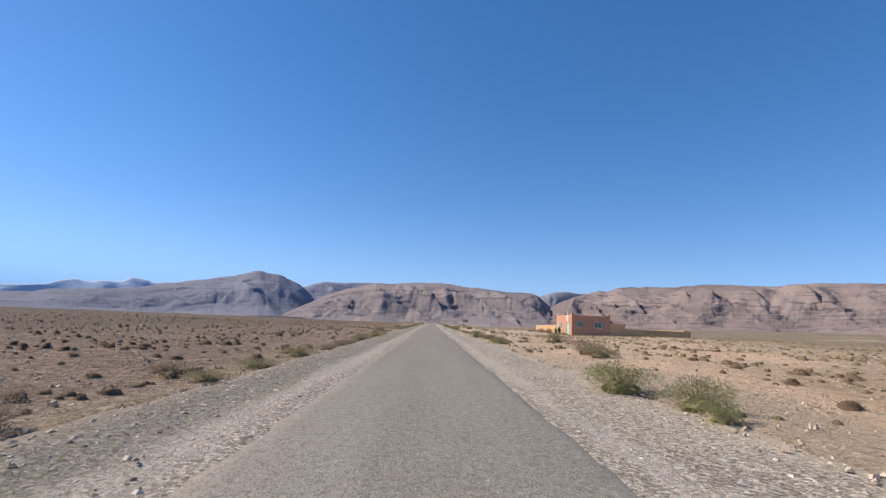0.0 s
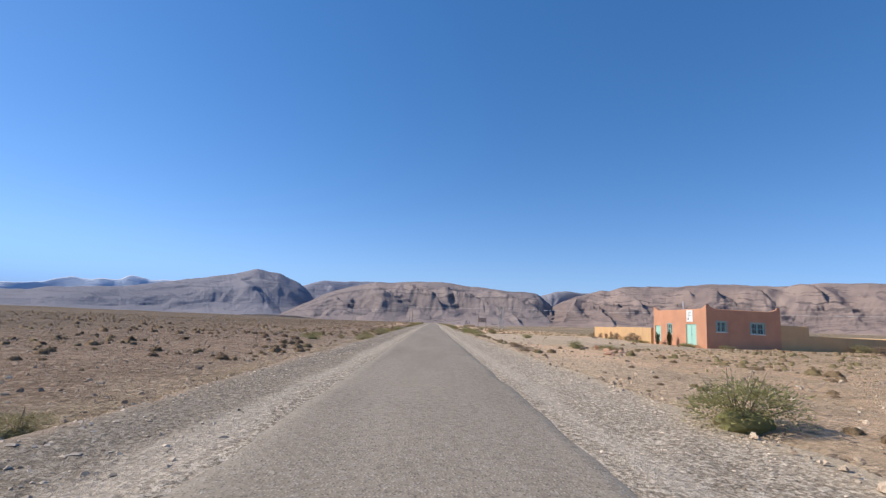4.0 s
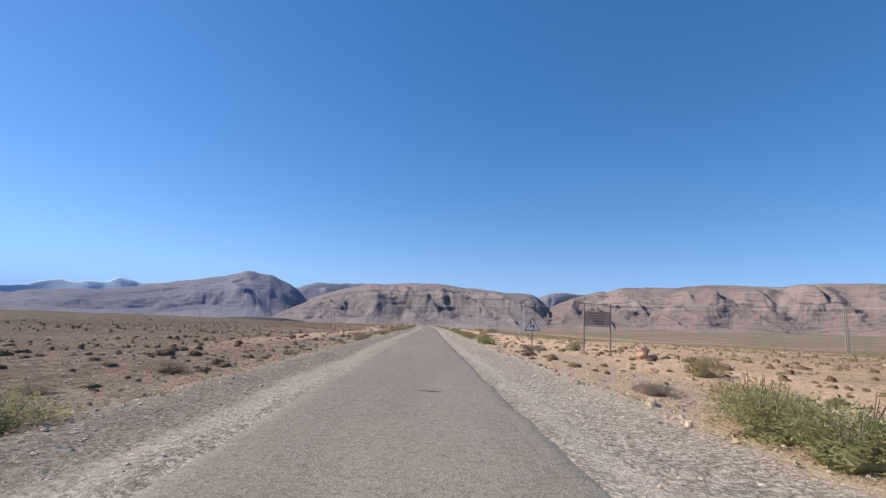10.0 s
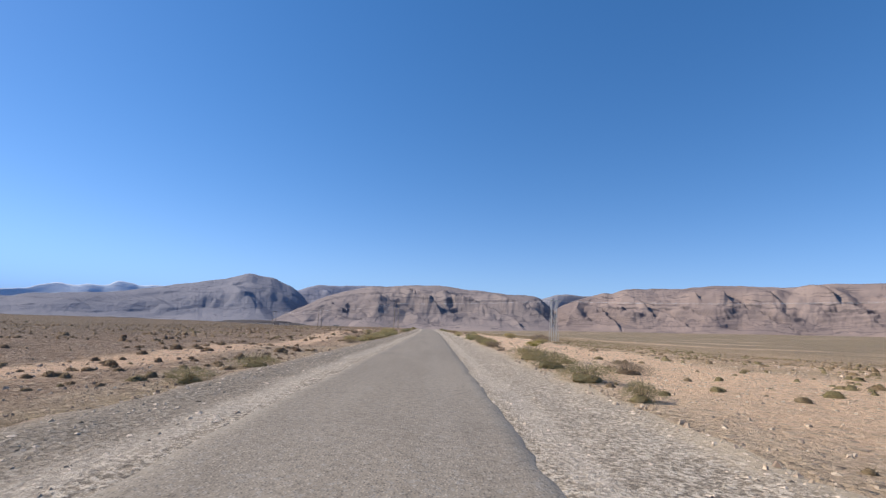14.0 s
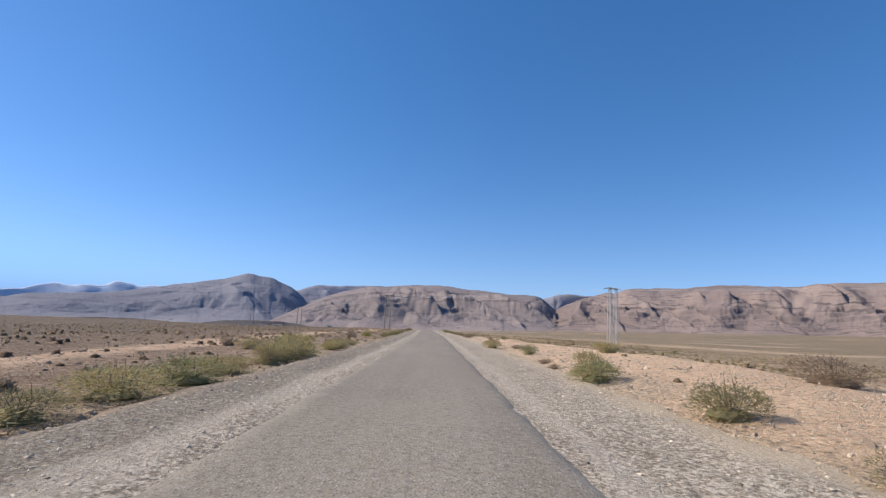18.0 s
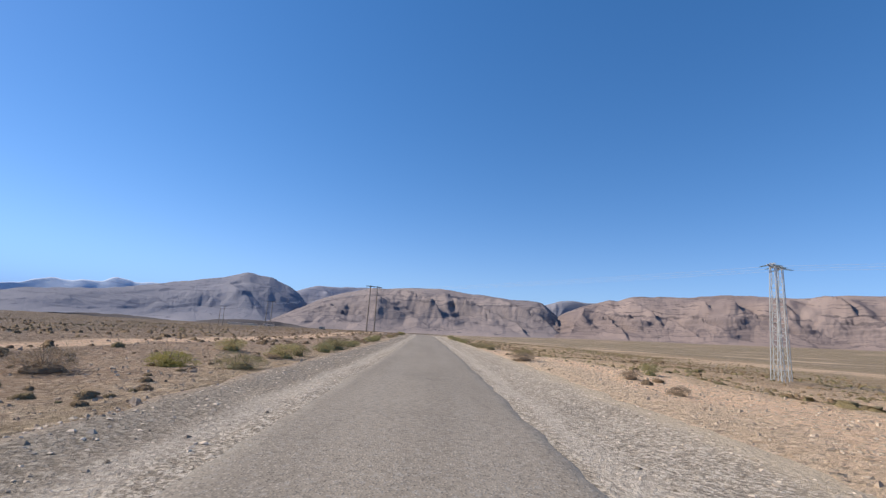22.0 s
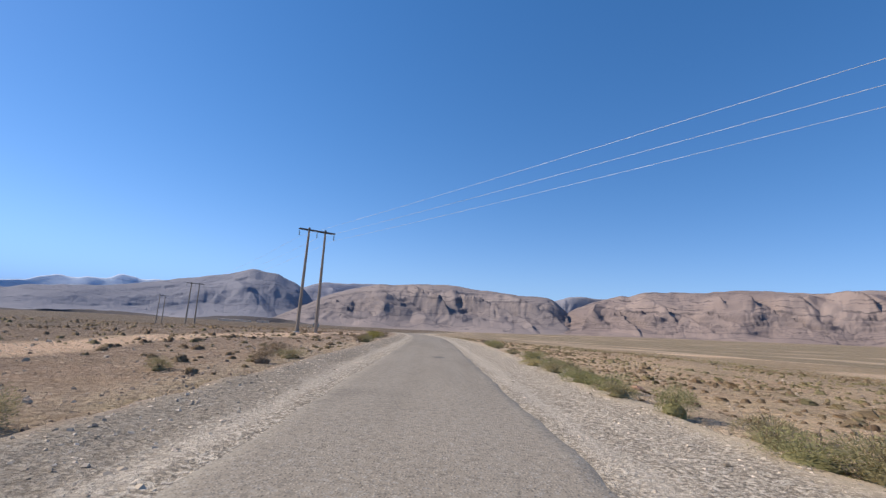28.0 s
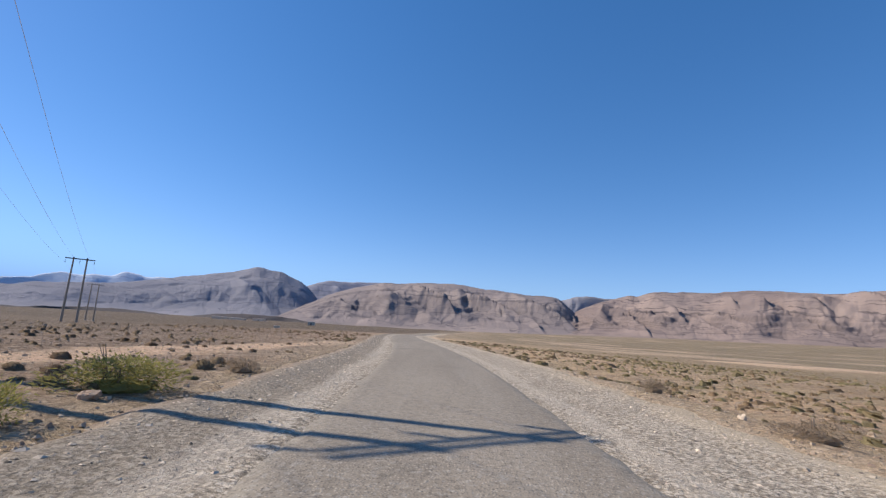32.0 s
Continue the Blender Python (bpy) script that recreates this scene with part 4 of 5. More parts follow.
tagged(new("dwarf_shrubs_flats", scatter_mesh("dwarf_shrubs_flats", MIDDLE_TUFTS, flats, TUFT, rng)), "olive brown dwarf shrubs crowding the flats below the road", "shrubs", kind="stuff")
far_tufts = places(64000, both_sides(45, 420, 1.35, 0.45), along(-10, 900), lambda n: np.clip(rng.lognormal(-0.55, 0.4, n), 0.3, 1.5), lambda n: rng.uniform(0.35, 0.7, n), 40, clump=-0.2)
nearer = places(30000, lambda n: 40 + 130 * rng.random(n) ** 1.2, along(100, 560), lambda n: np.clip(rng.lognormal(-0.6, 0.4, n), 0.3, 1.4), lambda n: rng.uniform(0.4, 0.75, n), 40, clump=-0.3)
far_tufts = np.concatenate([far_tufts, nearer])
far_tufts[:, 5] = np.clip(far_tufts[:, 5] + np.where(far_tufts[:, 0] > 0, 0.25, 0.05), 0, 1)
tagged(new("dwarf_shrubs_far", scatter_mesh("dwarf_shrubs_far", FAR_TUFTS, far_tufts, TUFT, rng)), "olive brown dwarf shrubs dotted over the wide plain", "shrubs", kind="stuff")
field_stones = places(9000, both_sides(4.3, 30, 1.6), along(0, 400), lambda n: np.clip(rng.lognormal(-2.2, 0.45, n), 0.06, 0.32), lambda n: rng.uniform(0.4, 0.8, n), 4.0, 0.0)
field_stones[:, 5] = np.clip(field_stones[:, 5] + 0.18, 0, 1)
tagged(new("field_stones", scatter_mesh("field_stones", STONES, field_stones, STONE, rng)), "pale tan broken stones strewn over the soil", "stones", kind="stuff")
bank = places(8000, lambda n: 4.8 + 9.5 * rng.random(n) ** 1.2, along(160, 290), lambda n: np.clip(rng.lognormal(-2.95, 0.5, n), 0.03, 0.16), lambda n: rng.uniform(0.4, 0.9, n), 4.7)
bank[:, 5] = np.clip(bank[:, 5] + 0.1, 0, 1)
rubble = places(38000, both_sides(4.4, 15, 1.35, 0.55), along(2, 372), lambda n: np.clip(rng.lognormal(-2.75, 0.42, n), 0.035, 0.14), lambda n: rng.uniform(0.4, 0.9, n), 4.3, 0.0)
rubble[:, 5] = np.clip(np.where(rubble[:, 0] < 0, 0.5, 0.64) + rng.normal(0, 0.28, len(rubble)), 0, 1)
tagged(new("stone_rubble", scatter_mesh("stone_rubble", CHIPS, np.concatenate([rubble, bank]), STONE, rng)), "small reddish and pale stone rubble beside the road", "stones", kind="stuff")


def shoulder_stones(n):
    y = rng.uniform(0, 395, n)
    right = rng.random(n) < 0.42
    d = np.where(right, rng.uniform(2.05, 5.2, n), -rng.uniform(2.05, 4.25, n))
    d = np.where(rng.random(n) < 0.35, np.where(right, 4.3, -3.5) + rng.normal(0, 0.35, n), d)
    w = np.clip(rng.lognormal(-3.1, 0.45, n), 0.02, 0.11)
    lo, hi = np.where(right, 1.4, -4.5), np.where(right, 5.6, -1.4)
    t = (d - lo) / (hi - lo)
    z = shoulder_height(d, y, t)
    return np.stack([road_x(y) + d, y, z + 0.05 * w, w, w * rng.uniform(0.25, 0.5, n), np.clip(rng.normal(0.6, 0.34, n), 0, 1)], 1)


def grey_stone_material():
    n = Nodes("grey_roadside_gravel", 0.95, spec=0.05)
    return n.colour(n.mix(n.attr("tone"), (0.20, 0.155, 0.112), (0.76, 0.60, 0.445)))


tagged(new("loose_gravel", scatter_mesh("loose_gravel", CHIPS, shoulder_stones(44000), grey_stone_material(), rng)), "loose grey gravel stones along both road shoulders", "gravel", kind="stuff")

# ---- roadside bushes ----


def leafy_bush_mesh(name, seed, material, leaves=620, leaf=0.05, slim=0.45, up=0.35):
    """Foliage of a bush about 1 wide and 1 high: several uneven lobes, each a dense cluster of small leaves with loose sprays."""
    r = np.random.default_rng(seed)
    v, f = [], []
    lobes = [(np.array([0.0, 0.0, 0.30]), 0.30)]
    for k in range(9):
        a, reach = (k + r.uniform(-0.35, 0.35)) * math.tau / 9, r.uniform(0.16, 0.33)
        size = r.uniform(0.14, 0.24)
        lobes.append((np.array([reach * math.cos(a), reach * math.sin(a), r.uniform(0.10, 0.48)]), size))
    # shaded heart: a lumpy mound of packed twigs and leaves, inside the lobes
    for i in range(5):
        for k in range(12):
            a, rise = (k + 0.5 * (i % 2)) * math.tau / 12, i * 0.37
            way = np.array([math.cos(a) * math.cos(rise), math.sin(a) * math.cos(rise), math.sin(rise)])
            q = 0.44 * max(float(c @ way) + z for c, z in lobes) * r.uniform(0.82, 1.05)
            v.append(way * q - np.array([0, 0, 0.04 if i == 0 else 0.0]))
    for i in range(4):
        for k in range(12):
            a, b, c, d = i * 12 + k, i * 12 + (k + 1) % 12, (i + 1) * 12 + (k + 1) % 12, (i + 1) * 12 + k
            f += [(a, b, c), (a, c, d)]
    weight = np.array([q ** 2 for _, q in lobes])
    pick = r.choice(len(lobes), leaves, p=weight / weight.sum())
    for k in pick:
        centre, size = lobes[k]
        out = r.normal(0, 1, 3)
        out[2] = abs(out[2]) if r.random() < 0.45 else out[2]
        out /= np.linalg.norm(out)
        at = centre + out * np.array([1, 1, 1.15]) * size * (r.uniform(0.6, 1.08) if r.random() < 0.9 else r.uniform(1.0, 1.4))
        at[2] = max(at[2], 0.0)
        way = out + r.normal(0, 0.5, 3) + np.array([0, 0, up])
        way /= np.linalg.norm(way)
        side = np.cross(way, r.normal(0, 1, 3))
        side /= np.linalg.norm(side)
        long = leaf * r.uniform(0.6, 1.4)
        n = len(v)
        v += [at - side * long * slim, at + side * long * slim, at + way * long * 2.0]
        f.append((n, n + 1, n + 2))
    return array_mesh(name, np.array(v), np.array(f), material)


def twig_mesh(name, seed, material, count=14, thick=0.008):
    r = np.random.default_rng(seed)
    bm = bmesh.new()
    for _ in range(count):
        a, rise = r.uniform(0, math.tau), r.uniform(0.3, 1.45)
        way = Vector((math.cos(a) * math.cos(rise) * 0.44, math.sin(a) * math.cos(rise) * 0.44, math.sin(rise) * 0.85)) * r.uniform(0.6, 1.05)
        mid = way * 0.5 + Vector(r.normal(0, 0.03, 3))
        rod(bm, (0, 0, -0.05), mid, thick, thick * 0.7, 4)
        rod(bm, mid, way, thick * 0.7, thick * 0.25, 4)
    return mesh_of(name, bm, material)


BUSH_KINDS = {
    "green": ("green leafy desert bush on the gravel verge", [leafy_bush_mesh("foliage", 100 + k, GREEN, 3300, 0.022, 0.30) for k in range(4)]),
    "olive": ("olive grey half-dry desert bush beside the road", [leafy_bush_mesh("foliage", 120 + k, OLIVE, 3300, 0.022, 0.27) for k in range(4)]),
    "straw": ("straw-coloured half-dry bush along the gravel verge", [leafy_bush_mesh("foliage", 150 + k, STRAW_LEAF, 3000, 0.026, 0.30, 0.45) for k in range(3)]),
    "yellow": ("bright yellow-green flowering desert bush beside the road", [leafy_bush_mesh("foliage", 140 + k, YELLOW, 3000, 0.026, 0.32) for k in range(2)]),
    "dry": ("dry brown leafless twiggy bush on stony soil", [leafy_bush_mesh("foliage", 160 + k, DRY, 3000, 0.026, 0.22, 0.35) for k in range(4)]),
}
STEMS = [twig_mesh("woody_base", 180 + k, TWIG) for k in range(3)]


def bush(kind, x, y, width, height, k):
    label, meshes = BUSH_KINDS[kind]
    z = float(ground_z(x, y)) - 0.03
    d = float(x - road_x(y))
    if -4.5 < d < -2 or 2 < d < 5.4:
        z = max(z, float(shoulder_height(np.array(d), np.array(float(y)), np.array((d + 4.5) / 3.1 if d < 0 else (d - 1.4) / 4.2))) - 0.03)
    root = thing("bush", label, "bush", pose(x, y, z, 0, 0, (k * 77) % 360), group=kind + " roadside bushes")
    root.scale = (width * 1.4, width * 1.25, height * 1.42)
    part("foliage", meshes[k % len(meshes)], None, root)
    part("woody_base", STEMS[k % 3], None, root)
    return root


# x, y, width, height
GREEN_A = [(4.7, 7.7, 0.6, 0.4), (4.4, 11.1, 1.5, 0.7), (5.0, 8.9, 1.1, 0.6), (4.8, 49.1, 1.6, 0.8), (-7.2, 71.5, 1.2, 0.5), (-4.4, 74.3, 1.2, 0.4), (9.6, 73.2, 1.0, 0.5), (10.6, 70.2, 1.1, 0.4), (-4.6, 89.2, 1.3, 0.6), (5.2, 93.5, 1.2, 0.7),
           (11.2, 97.3, 1.3, 0.5), (5.3, 105.5, 1.3, 0.5), (-4.4, 107.0, 1.1, 0.5), (5.3, 108.8, 1.3, 0.6), (-4.4, 110.4, 1.2, 0.5), (5.3, 111.6, 1.7, 0.7)]
GREEN_B = [(5.2, 110.2, 1.4, 0.75), (6.3, 109.4, 1.1, 0.7), (-4.3, 38.7, 1.2, 0.6), (5.2, 36.4, 1.2, 0.45), (5.6, 299.2, 1.1, 0.45), (5.2, 307.6, 1.1, 0.4), (6.1, 319.8, 1.4, 0.45), (5.2, 143.2, 1.6, 0.6), (5.4, 148.6, 1.2, 0.7), (5.6, 147.4, 1.0, 0.6), (-4.4, 199.7, 1.7, 0.6), (5.8, 203.0, 1.6, 0.7), (6.6, 216.0, 0.9, 0.6), (10.6, 251.4, 0.8, 0.6), (-4.2, 255.7, 1.1, 0.5),
           (-4.2, 263.9, 1.2, 0.5), (5.5, 306.2, 1.1, 0.5), (5.4, 312.2, 0.9, 0.6), (5.6, 309.5, 1.1, 0.45), (5.9, 334.2, 1.2, 0.6), (5.8, 337.4, 1.3, 0.6), (-4.5, 277.1, 1.2, 0.6), (-4.4, 280.5, 1.0, 0.6), (-4.6, 283.5, 1.0, 0.6), (5.4, 302.4, 0.8, 0.6), (5.7, 296.0, 0.8, 0.5), (5.6, 293.4, 0.7, 0.3)]
OLIVE_A = [(-4.7, 10.5, 0.9, 0.3), (-4.6, 13.4, 1.2, 0.3), (-4.6, 32.5, 1.2, 0.5), (5.2, 34.6, 1.0, 0.6), (9.9, 37.7, 1.4, 0.9), (5.3, 44.5, 1.7, 0.5), (-4.4, 47.2, 0.6, 0.3), (-6.1, 75.3, 0.5, 0.3), (-4.5, 84.4, 1.2, 0.5),
           (-4.7, 92.6, 0.8, 0.4), (-5.7, 96.7, 0.9, 0.5), (-4.6, 100.0, 0.9, 0.4), (8.7, 107.8, 1.4, 0.6), (10.1, 121.5, 1.4, 0.8), (-4.7, 134.5, 0.5, 0.2), (9.9, 135.7, 1.0, 0.7), (-4.5, 140.2, 0.7, 0.3), (5.4, 157.4, 0.8, 0.5),
           (-4.4, 157.9, 0.9, 0.4), (5.4, 161.1, 1.5, 0.6), (-4.4, 162.0, 1.3, 0.4), (5.6, 165.7, 2.0, 0.7), (-4.8, 79.2, 0.8, 0.4), (-5.9, 85.6, 0.7, 0.4)]
OLIVE_B = [(-4.7, 17.7, 1.2, 0.45), (-4.6, 142.6, 1.3, 0.55), (5.2, 37.6, 0.9, 0.4), (5.2, 304.6, 0.9, 0.4), (5.1, 310.8, 1.0, 0.4), (5.8, 324.8, 1.0, 0.4), (5.7, 331.9, 1.0, 0.45), (7.6, 21.2, 1.4, 0.6), (-4.5, 328.4, 1.1, 0.6), (7.3, 317.0, 1.0, 0.4), (8.0, 328.0, 1.3, 0.5), (5.9, 170.5, 2.0, 0.7), (6.0, 190.6, 1.2, 0.6), (5.8, 187.9, 1.4, 0.7), (-4.3, 192.3, 2.2, 0.6), (5.8, 193.6, 0.8, 0.45), (-4.4, 195.5, 1.2, 0.5), (6.2, 197.3, 1.4, 0.7), (-4.2, 204.9, 0.9, 0.6), (-4.6, 218.1, 1.4, 0.7),
           (-4.3, 245.1, 1.3, 0.5), (-4.4, 251.5, 0.9, 0.6), (-4.2, 258.5, 1.6, 0.7), (7.2, 262.3, 1.3, 0.5), (-4.4, 298.4, 0.9, 0.5), (5.9, 300.4, 1.0, 0.5), (6.1, 298.6, 1.2, 0.6), (-6.3, 305.4, 0.6, 0.4), (-4.6, 310.7, 1.2, 0.4), (-4.9, 332.6, 1.0, 0.4), (6.3, 280.8, 1.2, 0.6), (6.4, 277.3, 1.1, 0.5), (6.6, 273.8, 1.3, 0.6), (6.0, 286.5, 0.9, 0.4)]
DRY_A = [(-4.7, 25.6, 1.1, 0.3), (-4.7, 27.4, 1.2, 0.3), (-4.6, 29.3, 0.9, 0.25), (5.8, 207.6, 0.5, 0.22), (6.0, 210.0, 0.6, 0.25), (-9.5, 214.6, 1.0, 0.6), (-5.0, 5.6, 0.8, 0.5), (-6.1, 11.6, 0.9, 0.3), (-4.6, 22.1, 1.0, 0.3), (7.8, 23.2, 1.7, 0.7), (5.3, 25.3, 0.4, 0.3), (5.4, 41.8, 0.7, 0.6), (-4.8, 41.9, 0.4, 0.2), (9.3, 46.9, 1.2, 0.3), (5.2, 67.8, 0.9, 0.3),
         (5.4, 71.9, 0.9, 0.3), (5.5, 90.4, 0.7, 0.3), (-6.2, 113.2, 0.6, 0.2), (5.6, 115.8, 0.9, 0.3), (-5.8, 116.8, 0.8, 0.3), (6.5, 133.3, 0.9, 0.4), (8.2, 138.4, 0.8, 0.3), (7.8, 163.8, 1.3, 0.5), (5.6, 178.9, 0.7, 0.3)]
DRY_B = [(5.7, 184.3, 1.0, 0.5), (6.3, 186.7, 0.9, 0.4), (-5.0, 183.3, 0.8, 0.3), (14.2, 204.5, 2.2, 1.0), (7.4, 220.5, 0.9, 0.3), (7.2, 223.1, 1.0, 0.3), (-7.7, 242.2, 1.4, 0.6), (8.3, 244.6, 0.7, 0.3), (8.5, 248.4, 0.7, 0.4), (-4.6, 248.9, 0.5, 0.2), (6.6, 258.5, 1.3, 0.5),
         (-4.7, 308.1, 0.7, 0.5), (-6.0, 313.4, 1.0, 0.5), (-5.0, 328.4, 0.6, 0.5), (6.3, 341.8, 1.1, 0.4), (-5.0, 345.5, 0.9, 0.4), (6.0, 347.3, 0.7, 0.4), (-6.3, 338.0, 0.7, 0.4), (-5.6, 336.2, 0.8, 0.5), (-6.4, 281.0, 0.7, 0.4), (-5.6, 275.3, 0.5, 0.2), (-5.0, 294.3, 0.5, 0.2)]
STRAW = [(5.55, 224.0, 1.15, 0.7), (5.8, 186.1, 1.2, 0.6), (5.9, 189.2, 1.0, 0.5), (5.8, 112.7, 1.2, 0.75), (6.5, 205.4, 1.2, 0.7), (-5.3, 185.4, 1.0, 0.55), (-6.9, 250.7, 1.0, 0.5), (-4.9, 36.4, 0.9, 0.3), (6.0, 296.4, 0.9, 0.4), (4.9, 313.6, 0.9, 0.35), (-4.35, 205.2, 0.9, 0.7), (-4.4, 206.4, 1.3, 0.8), (-4.45, 207.6, 1.5, 0.9), (-4.5, 208.9, 1.5, 1.0), (-4.6, 210.1, 1.1, 0.7), (-7.2, 211.5, 1.1, 0.6), (-4.3, 214.8, 1.1, 0.5), (-4.25, 216.3, 1.2, 0.6), (-5.2, 212.4, 0.7, 0.4),
         (-4.4, 190.0, 1.4, 0.5), (-4.4, 193.9, 1.5, 0.6), (-4.5, 197.6, 1.5, 0.6), (-4.5, 202.0, 1.3, 0.5), (-4.6, 187.2, 1.1, 0.35), (-4.3, 221.4, 0.8, 0.4), (-4.5, 249.9, 1.2, 0.6), (-4.6, 261.2, 1.0, 0.5), (6.2, 172.9, 1.2, 0.5), (13.6, 222.8, 1.8, 0.8), (12.4, 196.8, 1.2, 0.6)]
count = 0
for kind, rows in (("green", GREEN_A), ("green", GREEN_B), ("olive", OLIVE_A), ("olive", OLIVE_B), ("dry", DRY_A), ("dry", DRY_B), ("straw", STRAW), ("yellow", [(-5.4, 338.8, 1.0, 0.7), (-5.6, 341.7, 1.6, 0.7), (10.8, 192.6, 1.3, 0.6), (-6.2, 244.9, 1.1, 0.5)])):
    for row in rows:
        bush(kind, *row, count)
        count += 1

# ---- boulders ----


def boulder_mesh(seed):
    r = np.random.default_rng(seed)
    bm = bmesh.new()
    bmesh.ops.create_icosphere(bm, subdivisions=3, radius=0.5)
    cuts = [(Vector(r.normal(0, 1, 3)).normalized(), r.uniform(0.28, 0.42)) for _ in range(9)]
    for v in bm.verts:
        for way, far in cuts:
            over = v.co.dot(way) - far
            if over > 0:
                v.co -= way * over * 0.97
        v.co *= 1 + 0.06 * noise.noise(v.co * 5 + Vector((seed, 0, 0)))
    return mesh_of("boulder", bm, BOULDER)


BOULDERS = [boulder_mesh(k) for k in range(5)]
ROCKS_A = [(11.3, 71.6, 0.5), (10.9, 69.1, 0.45), (6.9, 78.2, 0.29), (7.4, 77.4, 0.4), (-6.6, 24.8, 0.33), (9.6, 28.7, 0.5), (10.4, 36.2, 0.45), (10.0, 30.6, 0.4), (10.9, 28.0, 0.5)]
heap = np.random.default_rng(31)
for _ in range(44):
    t = heap.random()
    ROCKS_A.append((10.1 + 1.0 * math.sin(math.pi * t) + heap.normal(0, 0.45), 73.9 - 7.2 * t + heap.normal(0, 0.4), float(np.clip(heap.lognormal(-1.2, 0.35), 0.16, 0.55))))
ROCKS_B = [(10.5, 127.3, 0.75), (11.2, 127.6, 0.6), (9.9, 127.0, 0.5), (8.3, 129.0, 0.5), (8.9, 128.8, 0.42), (9.5, 128.7, 0.4), (11.8, 128.1, 0.35), (12.4, 128.9, 0.3), (8.5, 122.0, 0.45), (15.8, 253.8, 0.9), (9.5, 313.8, 0.7), (9.0, 303.2, 0.7),
           (-5.3, 340.8, 0.38), (-6.2, 343.0, 0.34)]
for k, (x, y, w) in enumerate(ROCKS_A + ROCKS_B):
    ob = new("boulder", BOULDERS[k % 5])
    ob.matrix_world = pose(x, y, float(ground_z(x, y)) + 0.12 * w, k * 23 % 30, k * 41 % 25, k * 97 % 360)
    ob.scale = (w, w * 0.8, w * 0.62)
    tagged(ob, "pale reddish limestone block half sunk in soil", "rock", group="roadside boulders")
top = new("boulder", BOULDERS[2])
top.matrix_world = pose(10.7, 127.4, float(ground_z(10.7, 127.4)) + 0.38, 8, 5, 40)
top.scale = (0.85, 0.6, 0.42)
tagged(top, "flat reddish boulder stacked on other stones", "rock", group="roadside boulders")

# ---- electricity line ----


def square_pole(bm, a, b, w0, w1):
    """A tapered square concrete pole with cut corners."""
    return rod(bm, a, b, w0 * 0.46, w1 * 0.46, 8)


def hung_insulator(parent, x, z, length=0.62):
    bm = bmesh.new()
    rod(bm, (x, 0, z), (x, 0, z - length), 0.012, 0.012, 6)
    for k in range(5):
        q = z - 0.12 - k * 0.09
        rod(bm, (x, 0, q), (x, 0, q - 0.03), 0.05, 0.075, 10)
        rod(bm, (x, 0, q - 0.03), (x, 0, q - 0.05), 0.075, 0.03, 10)
    part("insulator", bm, INSULATOR, parent, "dark insulator string", True)


def twin_pole():
    """A twin concrete pole carrying a crossarm, its arm along x."""
    root = thing("twin_power_pole", "weathered grey twin concrete power pole with dark crossarm", "power pole", group="power line poles")
    for side in (-1, 1):
        bm = bmesh.new()
        square_pole(bm, (side * 0.97, 0, -0.5), (side * 0.87, 0, 10.0), 0.44, 0.23)
        part("pole", bm, POLE_WOOD, root, "tapered weathered pole")
        bm = bmesh.new()
        rod(bm, (side * 0.97, 0, -0.35), (side * 0.97, 0, 0.10), 0.42, 0.30, 10)
        part("footing", bm, CONCRETE, root, "pale concrete footing")
        bm = bmesh.new()
        rod(bm, (side * 0.87, 0, 9.98), (side * 0.87, 0, 10.14), 0.14, 0.10, 8)
        part("cap", bm, DARK_STEEL, root)
    bm = bmesh.new()
    box(bm, (-1.94, -0.165, 9.83), (1.94, -0.105, 9.97), 0.01)
    part("crossarm", bm, DARK_STEEL, root, "dark steel crossarm")
    bm = bmesh.new()
    box(bm, (-1.94, 0.105, 9.83), (1.94, 0.165, 9.97), 0.01)
    part("crossarm", bm, DARK_STEEL, root)
    for x in (-1.86, 0.0, 1.86):
        hung_insulator(root, x, 9.80)
    return root


